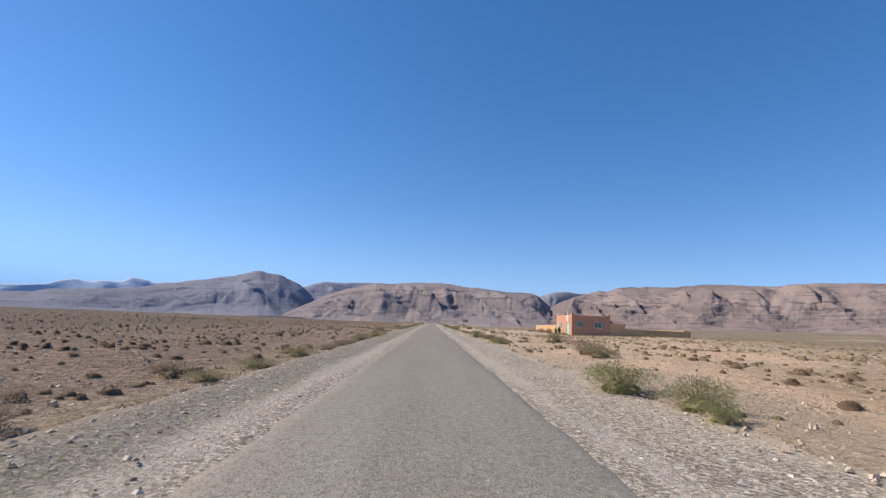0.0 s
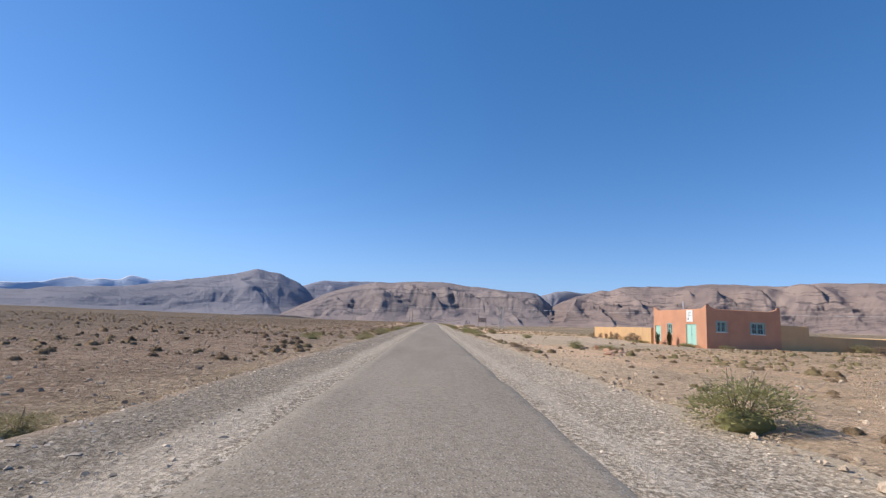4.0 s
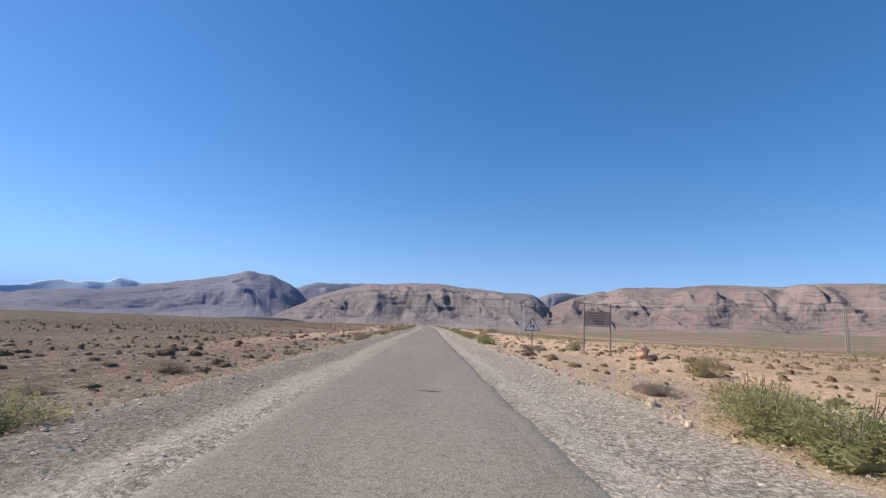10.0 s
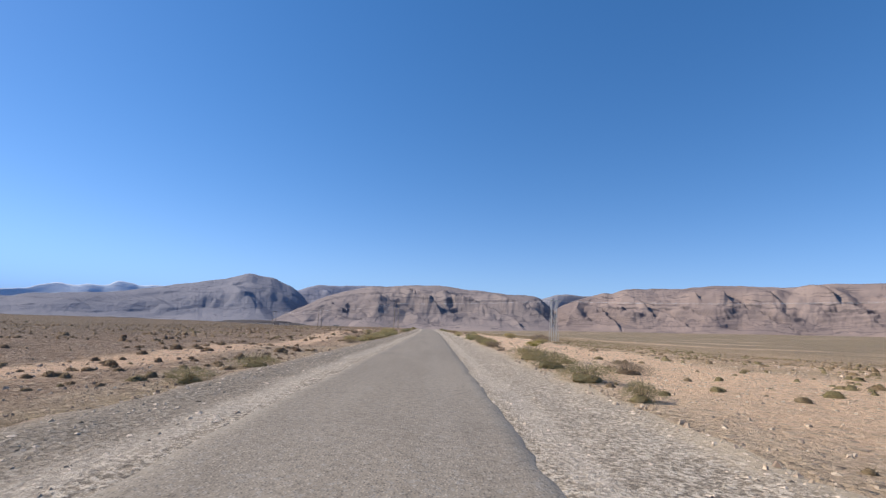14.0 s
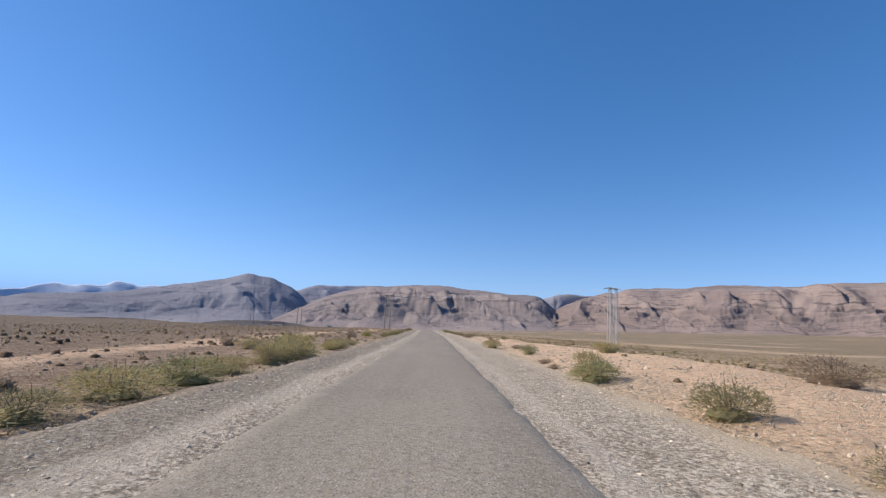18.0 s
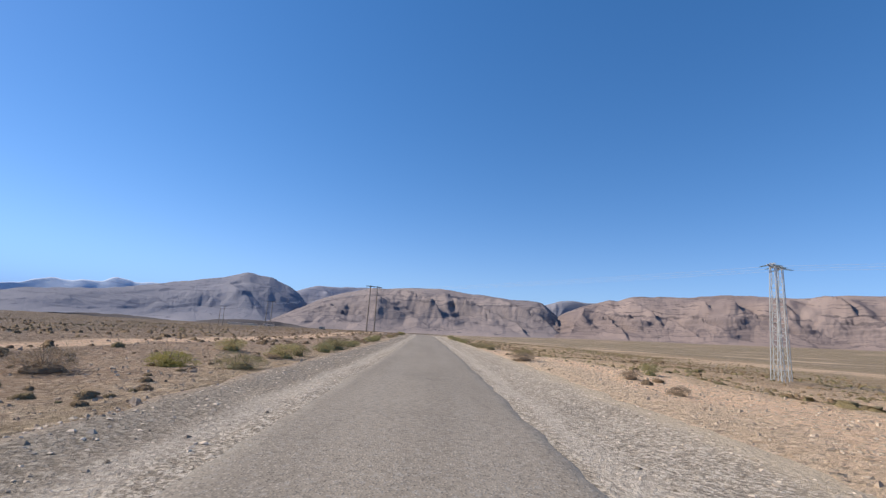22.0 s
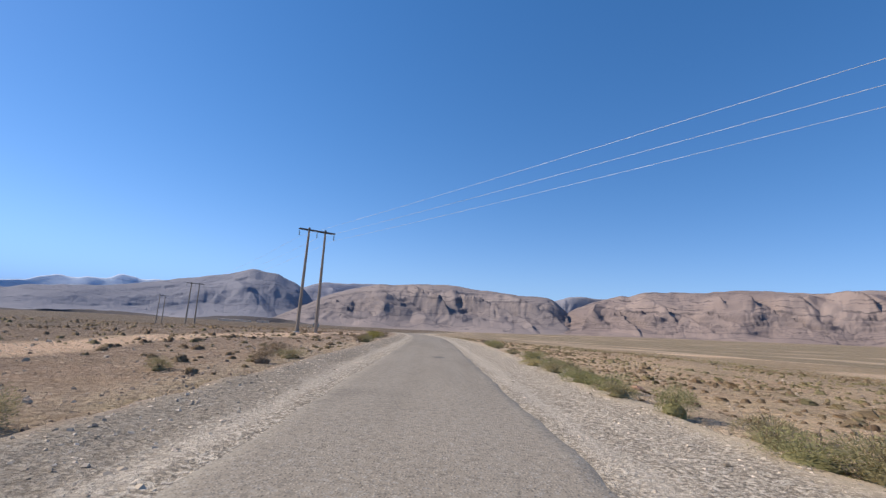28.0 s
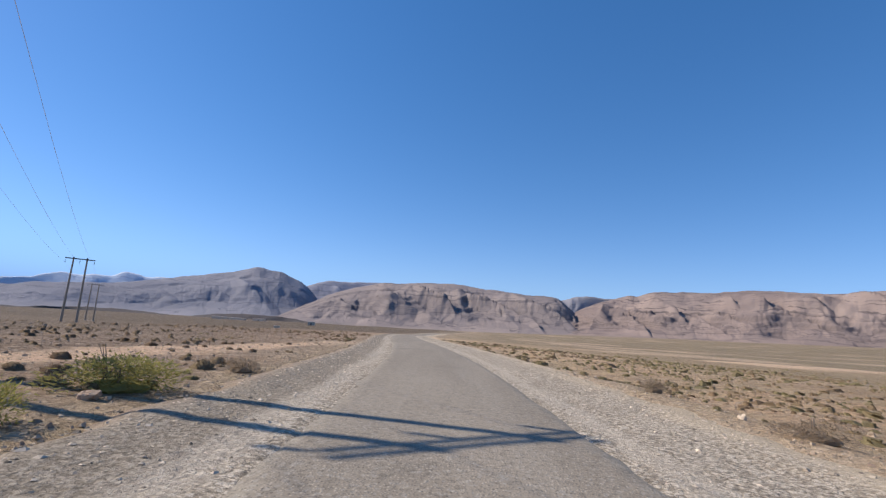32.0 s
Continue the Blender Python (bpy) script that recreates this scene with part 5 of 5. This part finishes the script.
def lattice_pylon():
    """Two slender lattice masts side by side with a shared crossarm, arm along x."""
    root = thing("lattice_pylon", "pale galvanised twin lattice steel pylon", "pylon")
    for side in (-1, 1):
        cx, top, levels = side * 0.95, 10.1, 13
        half = lambda z: 0.46 + (0.20 - 0.46) * z / top
        bm = bmesh.new()
        zs = [top * (k / levels) ** 0.93 for k in range(levels + 1)]
        for k in range(levels):
            a, b = zs[k], zs[k + 1]
            for face in range(4):
                p = [Vector((sx, sy, 0)) for sx, sy in ((-1, -1), (1, -1), (1, 1), (-1, 1))]
                u, v = p[face], p[(face + 1) % 4]
                if k % 2:
                    u, v = v, u
                rod(bm, (cx + u.x * half(a), u.y * half(a), a), (cx + v.x * half(b), v.y * half(b), b), 0.021, 0.021, 4)
                rod(bm, (cx + u.x * half(b), u.y * half(b), b), (cx + v.x * half(b), v.y * half(b), b), 0.016, 0.016, 4)
        mast = part("lattice_mast", bm, STEEL, root)
        for sx, sy in ((-1, -1), (1, -1), (1, 1), (-1, 1)):
            bm = bmesh.new()
            rod(bm, (cx + sx * half(-0.3), sy * half(-0.3), -0.8), (cx + sx * half(top), sy * half(top), top), 0.048, 0.036, 4)
            part("leg", bm, STEEL, mast)
    for y in (-0.24, 0.20):
        bm = bmesh.new()
        box(bm, (-1.72, y, 9.80), (1.72, y + 0.06, 9.96), 0.008)
        part("crossarm", bm, STEEL, root)
    for k in range(6):
        x = -1.65 + k * 0.6
        part("crossarm_brace", rod(bmesh.new(), (x, -0.21, 9.88), (x + 0.3, 0.23, 9.88), 0.02, 0.02, 4), DARK_STEEL, root)
    for x in (-1.6, 0.0, 1.6):
        for way in (-1, 1):
            bm = bmesh.new()
            rod(bm, (x, way * 0.22, 9.86), (x, way * 0.95, 9.72), 0.03, 0.03, 6)
            for k in range(4):
                q = 0.35 + 0.13 * k
                rod(bm, (x, way * q, 9.84 - 0.16 * (q - 0.22)), (x, way * (q + 0.04), 9.835 - 0.16 * (q - 0.22)), 0.085, 0.05, 8)
            part("insulator", bm, INSULATOR, root, "strain insulator string", True)
    return root


LINE = [(147.0, 132.0), (90.3, 205.0), (34.5, 276.0), (-12.55, 342.15), (-58.15, 408.3), (-103.7, 474.8)]
LINE_TURN = [38.0, 38.0, 36.5, 32.9, 34.4, 34.4]
twin = twin_pole()
twin.scale = (1, 1, 1.065)
twin.matrix_world = pose(LINE[3][0], LINE[3][1], float(ground_z(*LINE[3])), 0, 0, LINE_TURN[3]) @ Matrix.Diagonal((1, 1, 1.065, 1))
arms = []
for k, ((x, y), turn) in enumerate(zip(LINE, LINE_TURN)):
    m = pose(x, y, float(ground_z(x, y)), 0, 0, turn)
    if k == 2:
        pylon = lattice_pylon()
        pylon.matrix_world = m
        pylon.scale = (1, 1, 1.1)
        m = m @ Matrix.Diagonal((1, 1, 1.1, 1))
    elif k != 3:
        copy_thing(twin, m)
    if k != 2:
        m = m @ Matrix.Diagonal((1, 1, 1.065, 1))
    arms.append(m)
for k in range(len(LINE) - 1):
    for o in (-1.76, 0.0, 1.76):
        a = arms[k] @ Vector((o * (0.909 if k == 2 else 1), 0.9 if k == 2 else 0, 9.72 if k == 2 else 9.18))
        b = arms[k + 1] @ Vector((o * (0.909 if k == 1 else 1), -0.9 if k == 1 else 0, 9.72 if k == 1 else 9.18))
        sag = 0.35 if k == 2 else 0.8
        bm = bmesh.new()
        across = Vector((b.y - a.y, a.x - b.x, 0)).normalized() * 0.008
        last = None
        for j in range(25):
            t = j / 24
            p = a.lerp(b, t) - Vector((0, 0, sag * 4 * t * (1 - t)))
            ring = [bm.verts.new(p + across * math.cos(q) + Vector((0, 0, 0.008 * math.sin(q)))) for q in (0, 1.257, 2.513, 3.770, 5.027)]
            if last is not None:
                for q in range(5):
                    bm.faces.new((last[q], last[q - 1], ring[q - 1], ring[q]))
            else:
                bm.faces.new(ring)
            last = ring
        bm.faces.new(last[::-1])
        ob = part("power_cable", bm, WIRE)
        tagged(ob, "thin bright aluminium power cable strung between poles", "cable", "power line cables")

# ---- roadside house ----
FRONT, BACK, NEAR_Y, FAR_Y, BASE, ROOF = 25.2, 32.1, 85.1, 95.5, 0.1, 3.72


def pierced_wall(along_x, at, lo, hi, z0, z1, thick, holes):
    """A wall with real openings. holes: lo, hi, bottom, top along the wall."""
    cuts = sorted({lo, hi, *[h[0] for h in holes], *[h[1] for h in holes]})
    bm = bmesh.new()
    for a, b in zip(cuts, cuts[1:]):
        mid = (a + b) / 2
        gaps = sorted((h[2], h[3]) for h in holes if h[0] < mid < h[1])
        z = z0
        for g0, g1 in gaps + [(z1, z1)]:
            if g0 - z > 0.01:
                if along_x:
                    box(bm, (a, at, z), (b, at + thick, g0))
                else:
                    box(bm, (at, a, z), (at + thick, b, g0))
            z = g1
    bmesh.ops.remove_doubles(bm, verts=bm.verts, dist=0.001)
    return bm


house = thing("house", "flat-roofed terracotta plaster roadside house with mint doors", "house", pose(0, 0, 0))
DOORS = [(93.85, 95.15, 0.55, 2.26), (86.80, 88.64, 0.45, 2.45)]
FRONT_WINDOWS = [(91.39, 92.36, 1.44, 2.44)]
SIDE_WINDOWS = [(26.15, 27.05, 1.81, 2.74), (29.31, 30.58, 1.78, 2.76)]
part("wall", pierced_wall(False, FRONT, NEAR_Y + 0.3, FAR_Y, BASE - 0.6, ROOF, 0.3, DOORS + FRONT_WINDOWS), TERRACOTTA, house)
part("wall", pierced_wall(True, NEAR_Y, FRONT, BACK, BASE - 0.6, ROOF, 0.3, SIDE_WINDOWS), TERRACOTTA, house)
part("wall", pierced_wall(True, FAR_Y - 0.3, FRONT + 0.3, BACK - 0.3, BASE - 0.6, ROOF, 0.3, []), TERRACOTTA, house)
part("wall", pierced_wall(False, BACK - 0.3, NEAR_Y + 0.3, FAR_Y, BASE - 0.6, ROOF, 0.3, []), TERRACOTTA, house)
bm = bmesh.new()
box(bm, (FRONT + 0.3, NEAR_Y + 0.3, 3.32), (BACK - 0.3, FAR_Y - 0.3, 3.5))
part("roof", bm, CONCRETE, house, "flat earth roof behind the parapet")
# parapet that dips between raised corners
for a, b in (((FRONT, NEAR_Y), (FRONT, FAR_Y)), ((FRONT + 0.3, NEAR_Y), (BACK - 0.3, NEAR_Y)), ((BACK - 0.3, NEAR_Y), (BACK - 0.3, FAR_Y)), ((FRONT + 0.3, FAR_Y - 0.3), (BACK - 0.3, FAR_Y - 0.3))):
    bm = bmesh.new()
    n = 22
    dx, dy = b[0] - a[0], b[1] - a[1]
    tops = []
    for i in range(n + 1):
        t = i / n
        run = min(t, 1 - t) * math.hypot(dx, dy) + (0.3 if dy == 0 else 0.0)
        tops.append(ROOF + 0.18 + 0.42 * max(0.0, 1 - run / 1.1) ** 1.6 + 0.02 * noise.noise(Vector((t * 9, a[0], a[1]))))
    thick = Vector((0.3, 0, 0)) if dx == 0 else Vector((0, 0.3, 0))
    rings = []
    for i in range(n + 1):
        p = Vector((a[0] + dx * i / n, a[1] + dy * i / n, 0))
        rings.append([bm.verts.new(p + o + Vector((0, 0, z))) for o, z in ((Vector(), ROOF - 0.002), (Vector(), tops[i] - 0.05), (thick * 0.2, tops[i]), (thick * 0.8, tops[i]), (thick, tops[i] - 0.05), (thick, ROOF - 0.002))])
    for r0, r1 in zip(rings, rings[1:]):
        for k in range(5):
            bm.faces.new((r0[k], r1[k], r1[k + 1], r0[k + 1]))
    bm.faces.new(rings[0])
    bm.faces.new(rings[-1][::-1])
    bmesh.ops.recalc_face_normals(bm, faces=bm.faces)
    part("parapet", bm, TERRACOTTA, house, "parapet with raised corners")


def window_unit(along_x, at, lo, hi, z0, z1, bars=4):
    """A framed window set back in its opening, two leaves and a grille."""
    def block(bm, u0, u1, w0, w1, d0, d1):
        return box(bm, (u0, at + d0, w0), (u1, at + d1, w1)) if along_x else box(bm, (at + d0, u0, w0), (at + d1, u1, w1))
    frame_bm = bmesh.new()
    for u0, u1, w0, w1 in ((lo, lo + 0.07, z0, z1), (hi - 0.07, hi, z0, z1), (lo + 0.07, hi - 0.07, z1 - 0.07, z1), (lo + 0.07, hi - 0.07, z0, z0 + 0.07)):
        block(frame_bm, u0, u1, w0, w1, 0.06, 0.16)
    ob = part("window", frame_bm, MINT, house, "mint painted window frame")
    mid = (lo + hi) / 2
    for u0, u1 in ((lo + 0.07, mid - 0.02), (mid + 0.02, hi - 0.07)):
        part("pane", block(bmesh.new(), u0, u1, z0 + 0.07, z1 - 0.07, 0.11, 0.12), GLASS, ob, "dark glass pane")
        q = bmesh.new()
        block(q, u0, u0 + 0.05, z0 + 0.07, z1 - 0.07, 0.08, 0.108)
        block(q, u1 - 0.05, u1, z0 + 0.07, z1 - 0.07, 0.08, 0.108)
        block(q, u0 + 0.05, u1 - 0.05, (z0 + z1) / 2 - 0.02, (z0 + z1) / 2 + 0.02, 0.08, 0.108)
        part("casement", q, MINT, ob)
    for k in range(bars):
        u = lo + (hi - lo) * (k + 0.5) / bars
        part("grille_bar", block(bmesh.new(), u - 0.008, u + 0.008, z0, z1, 0.02, 0.036), PALE_GREY, ob)
    part("sill", block(bmesh.new(), lo - 0.08, hi + 0.08, z0 - 0.07, z0 - 0.002, -0.06, 0.1), WHITE, ob, "white painted sill")
    for u0, u1, w0, w1 in ((lo - 0.09, lo - 0.002, z0, z1 + 0.09), (hi + 0.002, hi + 0.09, z0, z1 + 0.09), (lo, hi, z1 + 0.002, z1 + 0.09)):
        part("surround", block(bmesh.new(), u0, u1, w0, w1, -0.012, 0.03), PALE_GREY, ob)


for lo, hi, z0, z1 in FRONT_WINDOWS:
    window_unit(False, FRONT, lo, hi, z0, z1)
for lo, hi, z0, z1 in SIDE_WINDOWS:
    window_unit(True, NEAR_Y, lo, hi, z0, z1, 5)
for lo, hi, z0, z1 in DOORS:
    door = part("door", box(bmesh.new(), (FRONT + 0.05, lo, z1 - 0.07), (FRONT + 0.17, hi, z1)), MINT, house, "mint green double-leaf metal door")
    for u0, u1 in ((lo, lo + 0.06), (hi - 0.06, hi)):
        part("jamb", box(bmesh.new(), (FRONT + 0.05, u0, z0), (FRONT + 0.17, u1, z1 - 0.07)), MINT, door)
    mid = (lo + hi) / 2
    for u0, u1 in ((lo + 0.065, mid - 0.005), (mid + 0.005, hi - 0.065)):
        leaf = part("door_leaf", box(bmesh.new(), (FRONT + 0.09, u0, z0 + 0.02), (FRONT + 0.13, u1, z1 - 0.075)), MINT, door)
    for u0, u1 in ((lo + 0.13, mid - 0.08), (mid + 0.08, hi - 0.13)):
        for w0, w1 in ((z0 + 0.15, z0 + 0.85), (z0 + 0.95, z1 - 0.2)):
            part("door_panel", box(bmesh.new(), (FRONT + 0.072, u0, w0), (FRONT + 0.092, u1, w1), 0.006), MINT, door)
    part("door_handle", rod(bmesh.new(), (FRONT + 0.05, mid - 0.07, z0 + 0.9), (FRONT + 0.05, mid - 0.07, z0 + 1.08), 0.015), DARK_STEEL, door, "dark door handle")
plate = thing("wall_sign", "white painted sign panel on the terracotta wall", "sign", pose(0, 0, 0))
part("panel", box(bmesh.new(), (FRONT - 0.04, 87.33, 2.66), (FRONT - 0.002, 88.44, 3.80), 0.008), WHITE, plate)
for k, (w, off_y) in enumerate(((0.62, 0.0), (0.5, 0.05), (0.66, -0.02))):
    z = 3.58 - k * 0.17
    part("text_line", box(bmesh.new(), (FRONT - 0.047, 87.885 + off_y - w / 2, z - 0.035), (FRONT - 0.041, 87.885 + off_y + w / 2, z + 0.035)), PALE_GREY, plate, "faint grey line of writing")
part("emblem", box(bmesh.new(), (FRONT - 0.047, 88.05, 2.82), (FRONT - 0.041, 88.22, 3.06)), BLACK, plate, "small dark emblem")
mast = thing("roof_mast", "thin white pipe standing on the house roof", "mast", pose(25.9, 90.4, 3.5))
part("pipe", rod(bmesh.new(), (0, 0, 0), (0, 0, 1.2), 0.045, 0.045, 10), WHITE, mast)
part("pipe_cap", rod(bmesh.new(), (0, 0, 1.2), (0, 0, 1.25), 0.06, 0.05, 10), WHITE, mast)


def garden_wall(name, label, a, b, tops, thick=0.25):
    """A plastered wall from a to b with a slightly uneven top; tops: height at the start and end."""
    ob = thing(name, label, "wall", pose(0, 0, 0), "compound walls")
    a, b = Vector((*a, 0)), Vector((*b, 0))
    way = (b - a).normalized()
    side = Vector((-way.y, way.x, 0)) * thick
    n = max(4, int((b - a).length / 0.6))
    bm = bmesh.new()
    rings = []
    for i in range(n + 1):
        p = a.lerp(b, i / n)
        top = tops[0] + (tops[1] - tops[0]) * i / n + 0.018 * noise.noise(Vector((i * 0.7, a.x, a.y)))
        bot = min(float(ground_z(p.x, p.y)), 0.5) - 0.4
        rings.append([bm.verts.new(p + o + Vector((0, 0, z))) for o, z in ((Vector(), bot), (Vector(), top - 0.03), (side * 0.15, top), (side * 0.85, top), (side, top - 0.03), (side, bot))])
    for r0, r1 in zip(rings, rings[1:]):
        for k in range(5):
            bm.faces.new((r0[k], r1[k], r1[k + 1], r0[k + 1]))
    bm.faces.new(rings[0])
    bm.faces.new(rings[-1][::-1])
    bmesh.ops.recalc_face_normals(bm, faces=bm.faces)
    part("wall_body", bm, SAND_WALL, ob)
    return ob


SAND = "sand-coloured plastered compound wall beside the house"
garden_wall("compound_wall", SAND, (25.75, 108.2), (25.55, 96.95), (1.99, 1.99))
garden_wall("compound_wall", SAND, (25.95, 117.3), (25.76, 108.21), (1.90, 1.90))
garden_wall("compound_wall", SAND, (45.0, 117.3), (26.2, 117.3), (1.90, 1.90))
garden_wall("compound_wall", SAND, (25.82, 96.95), (25.82, 95.52), (1.75, 1.75))
garden_wall("compound_wall", SAND, (32.12, 85.15), (34.76, 85.15), (2.72, 2.72))
garden_wall("compound_wall", SAND, (34.77, 85.15), (45.4, 85.15), (1.90, 1.92))
garden_wall("compound_wall", SAND, (46.6, 85.0), (46.6, 117.3), (2.08, 1.95))
garden_wall("compound_wall", SAND, (45.41, 85.1), (46.34, 85.1), (2.12, 2.12))

CONIFER = [leafy_bush_mesh("foliage", 200 + k, DARKGREEN, 3600, 0.034, 0.3, 0.9) for k in range(2)]
for k, (x, y, w, h) in enumerate(((24.5, 93.15, 0.55, 1.7), (24.4, 90.4, 0.66, 2.1))):
    root = thing("conifer", "small dark green clipped conifer before the house", "shrub", pose(x, y, float(ground_z(x, y)) - 0.03), "conifers before the house")
    root.scale = (w, w, h)
    part("foliage", CONIFER[k], None, root)
    part("woody_base", STEMS[k], None, root)
for k, (kind, x, y, w, h) in enumerate((("dry", 25.0, 101.3, 1.2, 1.0), ("dry", 25.0, 99.8, 0.9, 0.8), ("olive", 25.1, 103.0, 0.7, 0.6), ("dry", 25.2, 112.5, 0.6, 0.8), ("olive", 24.3, 87.2, 1.3, 0.4), ("green", 24.2, 86.2, 1.6, 0.4),
                                         ("green", 24.6, 98.0, 2.2, 0.3), ("olive", 38.8, 84.3, 1.6, 0.8), ("dry", 40.2, 84.2, 1.3, 0.7), ("dry", 41.6, 84.0, 1.2, 0.6), ("dry", 24.5, 91.6, 0.7, 0.3), ("dry", 25.1, 106.2, 0.8, 0.9), ("dry", 25.1, 108.0, 0.5, 1.0), ("dry", 25.2, 110.2, 0.5, 0.8), ("dry", 25.0, 115.2, 0.6, 0.8), ("olive", 23.9, 105.0, 1.2, 0.4), ("olive", 23.2, 111.0, 0.9, 0.35), ("dry", 22.5, 107.5, 0.9, 0.3), ("olive", 26.5, 84.2, 1.4, 0.4))):
    bush(kind, x, y, w, h, 300 + k)

# ---- road signs ----
board = thing("sign_board", "weathered brown notice board between two rusty posts", "sign board", pose(9.48, 130.35, 0))
for x in (-0.72, 0.72):
    part("post", rod(bmesh.new(), (x, 0, -0.3), (x, 0, 2.88), 0.048, 0.048, 10), RUST, board, "rusty steel post")
part("crossbar", rod(bmesh.new(), (-0.72, 0, 2.85), (0.72, 0, 2.85), 0.022, 0.022, 8), RUST, board)
part("crossbar", rod(bmesh.new(), (-0.72, 0, 1.66), (0.72, 0, 1.66), 0.022, 0.022, 8), RUST, board)
panel = part("panel", box(bmesh.new(), (-0.67, -0.03, 1.70), (0.67, 0.005, 2.45), 0.004), PANEL, board, "faded peeling panel")
for k, (w, off_x, h) in enumerate(((1.0, 0.0, 0.06), (0.9, 0.05, 0.07), (0.95, -0.03, 0.07), (0.6, 0.08, 0.07), (0.5, 0.1, 0.05))):
    z = 2.34 - k * 0.135
    part("text_line", box(bmesh.new(), (off_x - w / 2, -0.037, z - h / 2), (off_x + w / 2, -0.031, z + h / 2)), RUST if k < 3 else DARK_STEEL, panel, "faded dark line of writing")

warn = thing("warning_sign", "white triangular warning sign with black bend arrow", "road sign", pose(7.12, 135.5, 0))
part("post", box(bmesh.new(), (-0.035, 0.02, -0.4), (0.035, 0.07, 1.9), 0.006), RUST, warn, "rusty steel post")
part("footing", rod(bmesh.new(), (0, 0.04, -0.2), (0, 0.04, 0.0 + float(ground_z(7.12, 135.5)) + 0.06), 0.26, 0.18, 10), CONCRETE, warn, "pale concrete footing")


def triangle(bm, scale, y0, y1, hole=0.0):
    mid = Vector((0.0, 0, 1.52))
    outer = [Vector((-0.53, 0, 1.21)), Vector((0.53, 0, 1.24)), Vector((-0.02, 0, 2.08))]
    rims = []
    for y in (y0, y1):
        rims.append([bm.verts.new(mid + (p - mid) * scale + Vector((0, y, 0))) for p in outer])
        if hole:
            rims.append([bm.verts.new(mid + (p - mid) * hole + Vector((0, y, 0))) for p in outer])
    for i in range(3):
        j = (i + 1) % 3
        if hole:
            fo, fi, bo, bi = rims
            for q in ((fo[i], fo[j], fi[j], fi[i]), (bo[j], bo[i], bi[i], bi[j]), (fo[i], bo[i], bo[j], fo[j]), (fi[j], bi[j], bi[i], fi[i])):
                bm.faces.new(q)
        else:
            bm.faces.new((rims[0][i], rims[1][i], rims[1][j], rims[0][j]))
    if not hole:
        bm.faces.new(rims[0])
        bm.faces.new(rims[1][::-1])
    bmesh.ops.recalc_face_normals(bm, faces=bm.faces)
    return bm


part("plate", triangle(bmesh.new(), 1.0, -0.004, 0.015), WHITE, warn, "white sun-bleached plate")
part("border", triangle(bmesh.new(), 1.02, -0.010, -0.005, 0.84), RED, warn, "faded dark red border")
bm = bmesh.new()
bends = [(-0.10, 1.78), (-0.10, 1.46), (0.10, 1.60), (0.10, 1.36)]
for (x0, z0), (x1, z1) in zip(bends, bends[1:]):
    rod(bm, (x0, -0.008, z0), (x1, -0.008, z1), 0.036, 0.036, 6)
for v in bm.verts:
    v.co.y = -0.008 + (v.co.y + 0.008) * 0.08
part("bend_arrow", bm, BLACK, warn, "black double bend symbol")

# ---- far dwellings ----


def far_block(name, label, x, y, w, d, h, material, opening=True):
    ob = thing(name, label, "house", pose(x, y, float(ground_z(x, y)), 0, 0, 12))
    part("wall", box(bmesh.new(), (-w / 2, -d / 2, -1), (w / 2, d / 2, h), 0.05), material, ob)
    part("roof", box(bmesh.new(), (-w / 2 - 0.1, -d / 2 - 0.1, h + 0.004), (w / 2 + 0.1, d / 2 + 0.1, h + 0.25)), material, ob)
    if opening:
        # no hole is cut: a dark slab stands for the unlit doorway
        part("door", box(bmesh.new(), (-0.6, -d / 2 - 0.06, 0), (0.6, -d / 2 - 0.004, 2.1)), DARK_STEEL, ob, "dark slab for the unlit doorway")
    return ob


far_block("far_compound", "long low pale mud compound far across the plain", -288, 984, 42, 14, 3.0, CONCRETE)
far_block("far_compound", "long low pale mud compound far across the plain", -250, 990, 16, 10, 3.4, CONCRETE)
far_block("far_hut", "small pale hut with dark slab for the unlit doorway on the plain", -118, 768, 6, 5, 3.0, CONCRETE)
far_block("marker_block", "small pale block standing on the plain", -42, 456, 1.4, 0.8, 0.5, CONCRETE, False)

# ---- tar repairs on the road ----
for k, (dx, y, w, l) in enumerate(((0.45, 314.3, 0.6, 0.55), (0.4, 114.5, 0.5, 0.12))):
    bm = bmesh.new()
    rim = []
    for i in range(14):
        a = i * math.tau / 14
        q = 1 + 0.25 * noise.noise(Vector((math.cos(a) * 1.5, math.sin(a) * 1.5, k * 3.0)))
        x, yy = dx + math.cos(a) * w * 0.5 * q, y + math.sin(a) * l * 0.5 * q
        rim.append((x, yy))
    vs = [bm.verts.new((x, yy, float(road_height(np.array(x), np.array(yy), np.array(0.5))) + 0.008)) for x, yy in rim]
    bm.faces.new(vs)
    ob = part("tar_patch", bm, TAR)
    ob.location.x = float(road_x(y))
    tagged(ob, "dark tar repair patch in worn asphalt", "patch", "tar repairs")
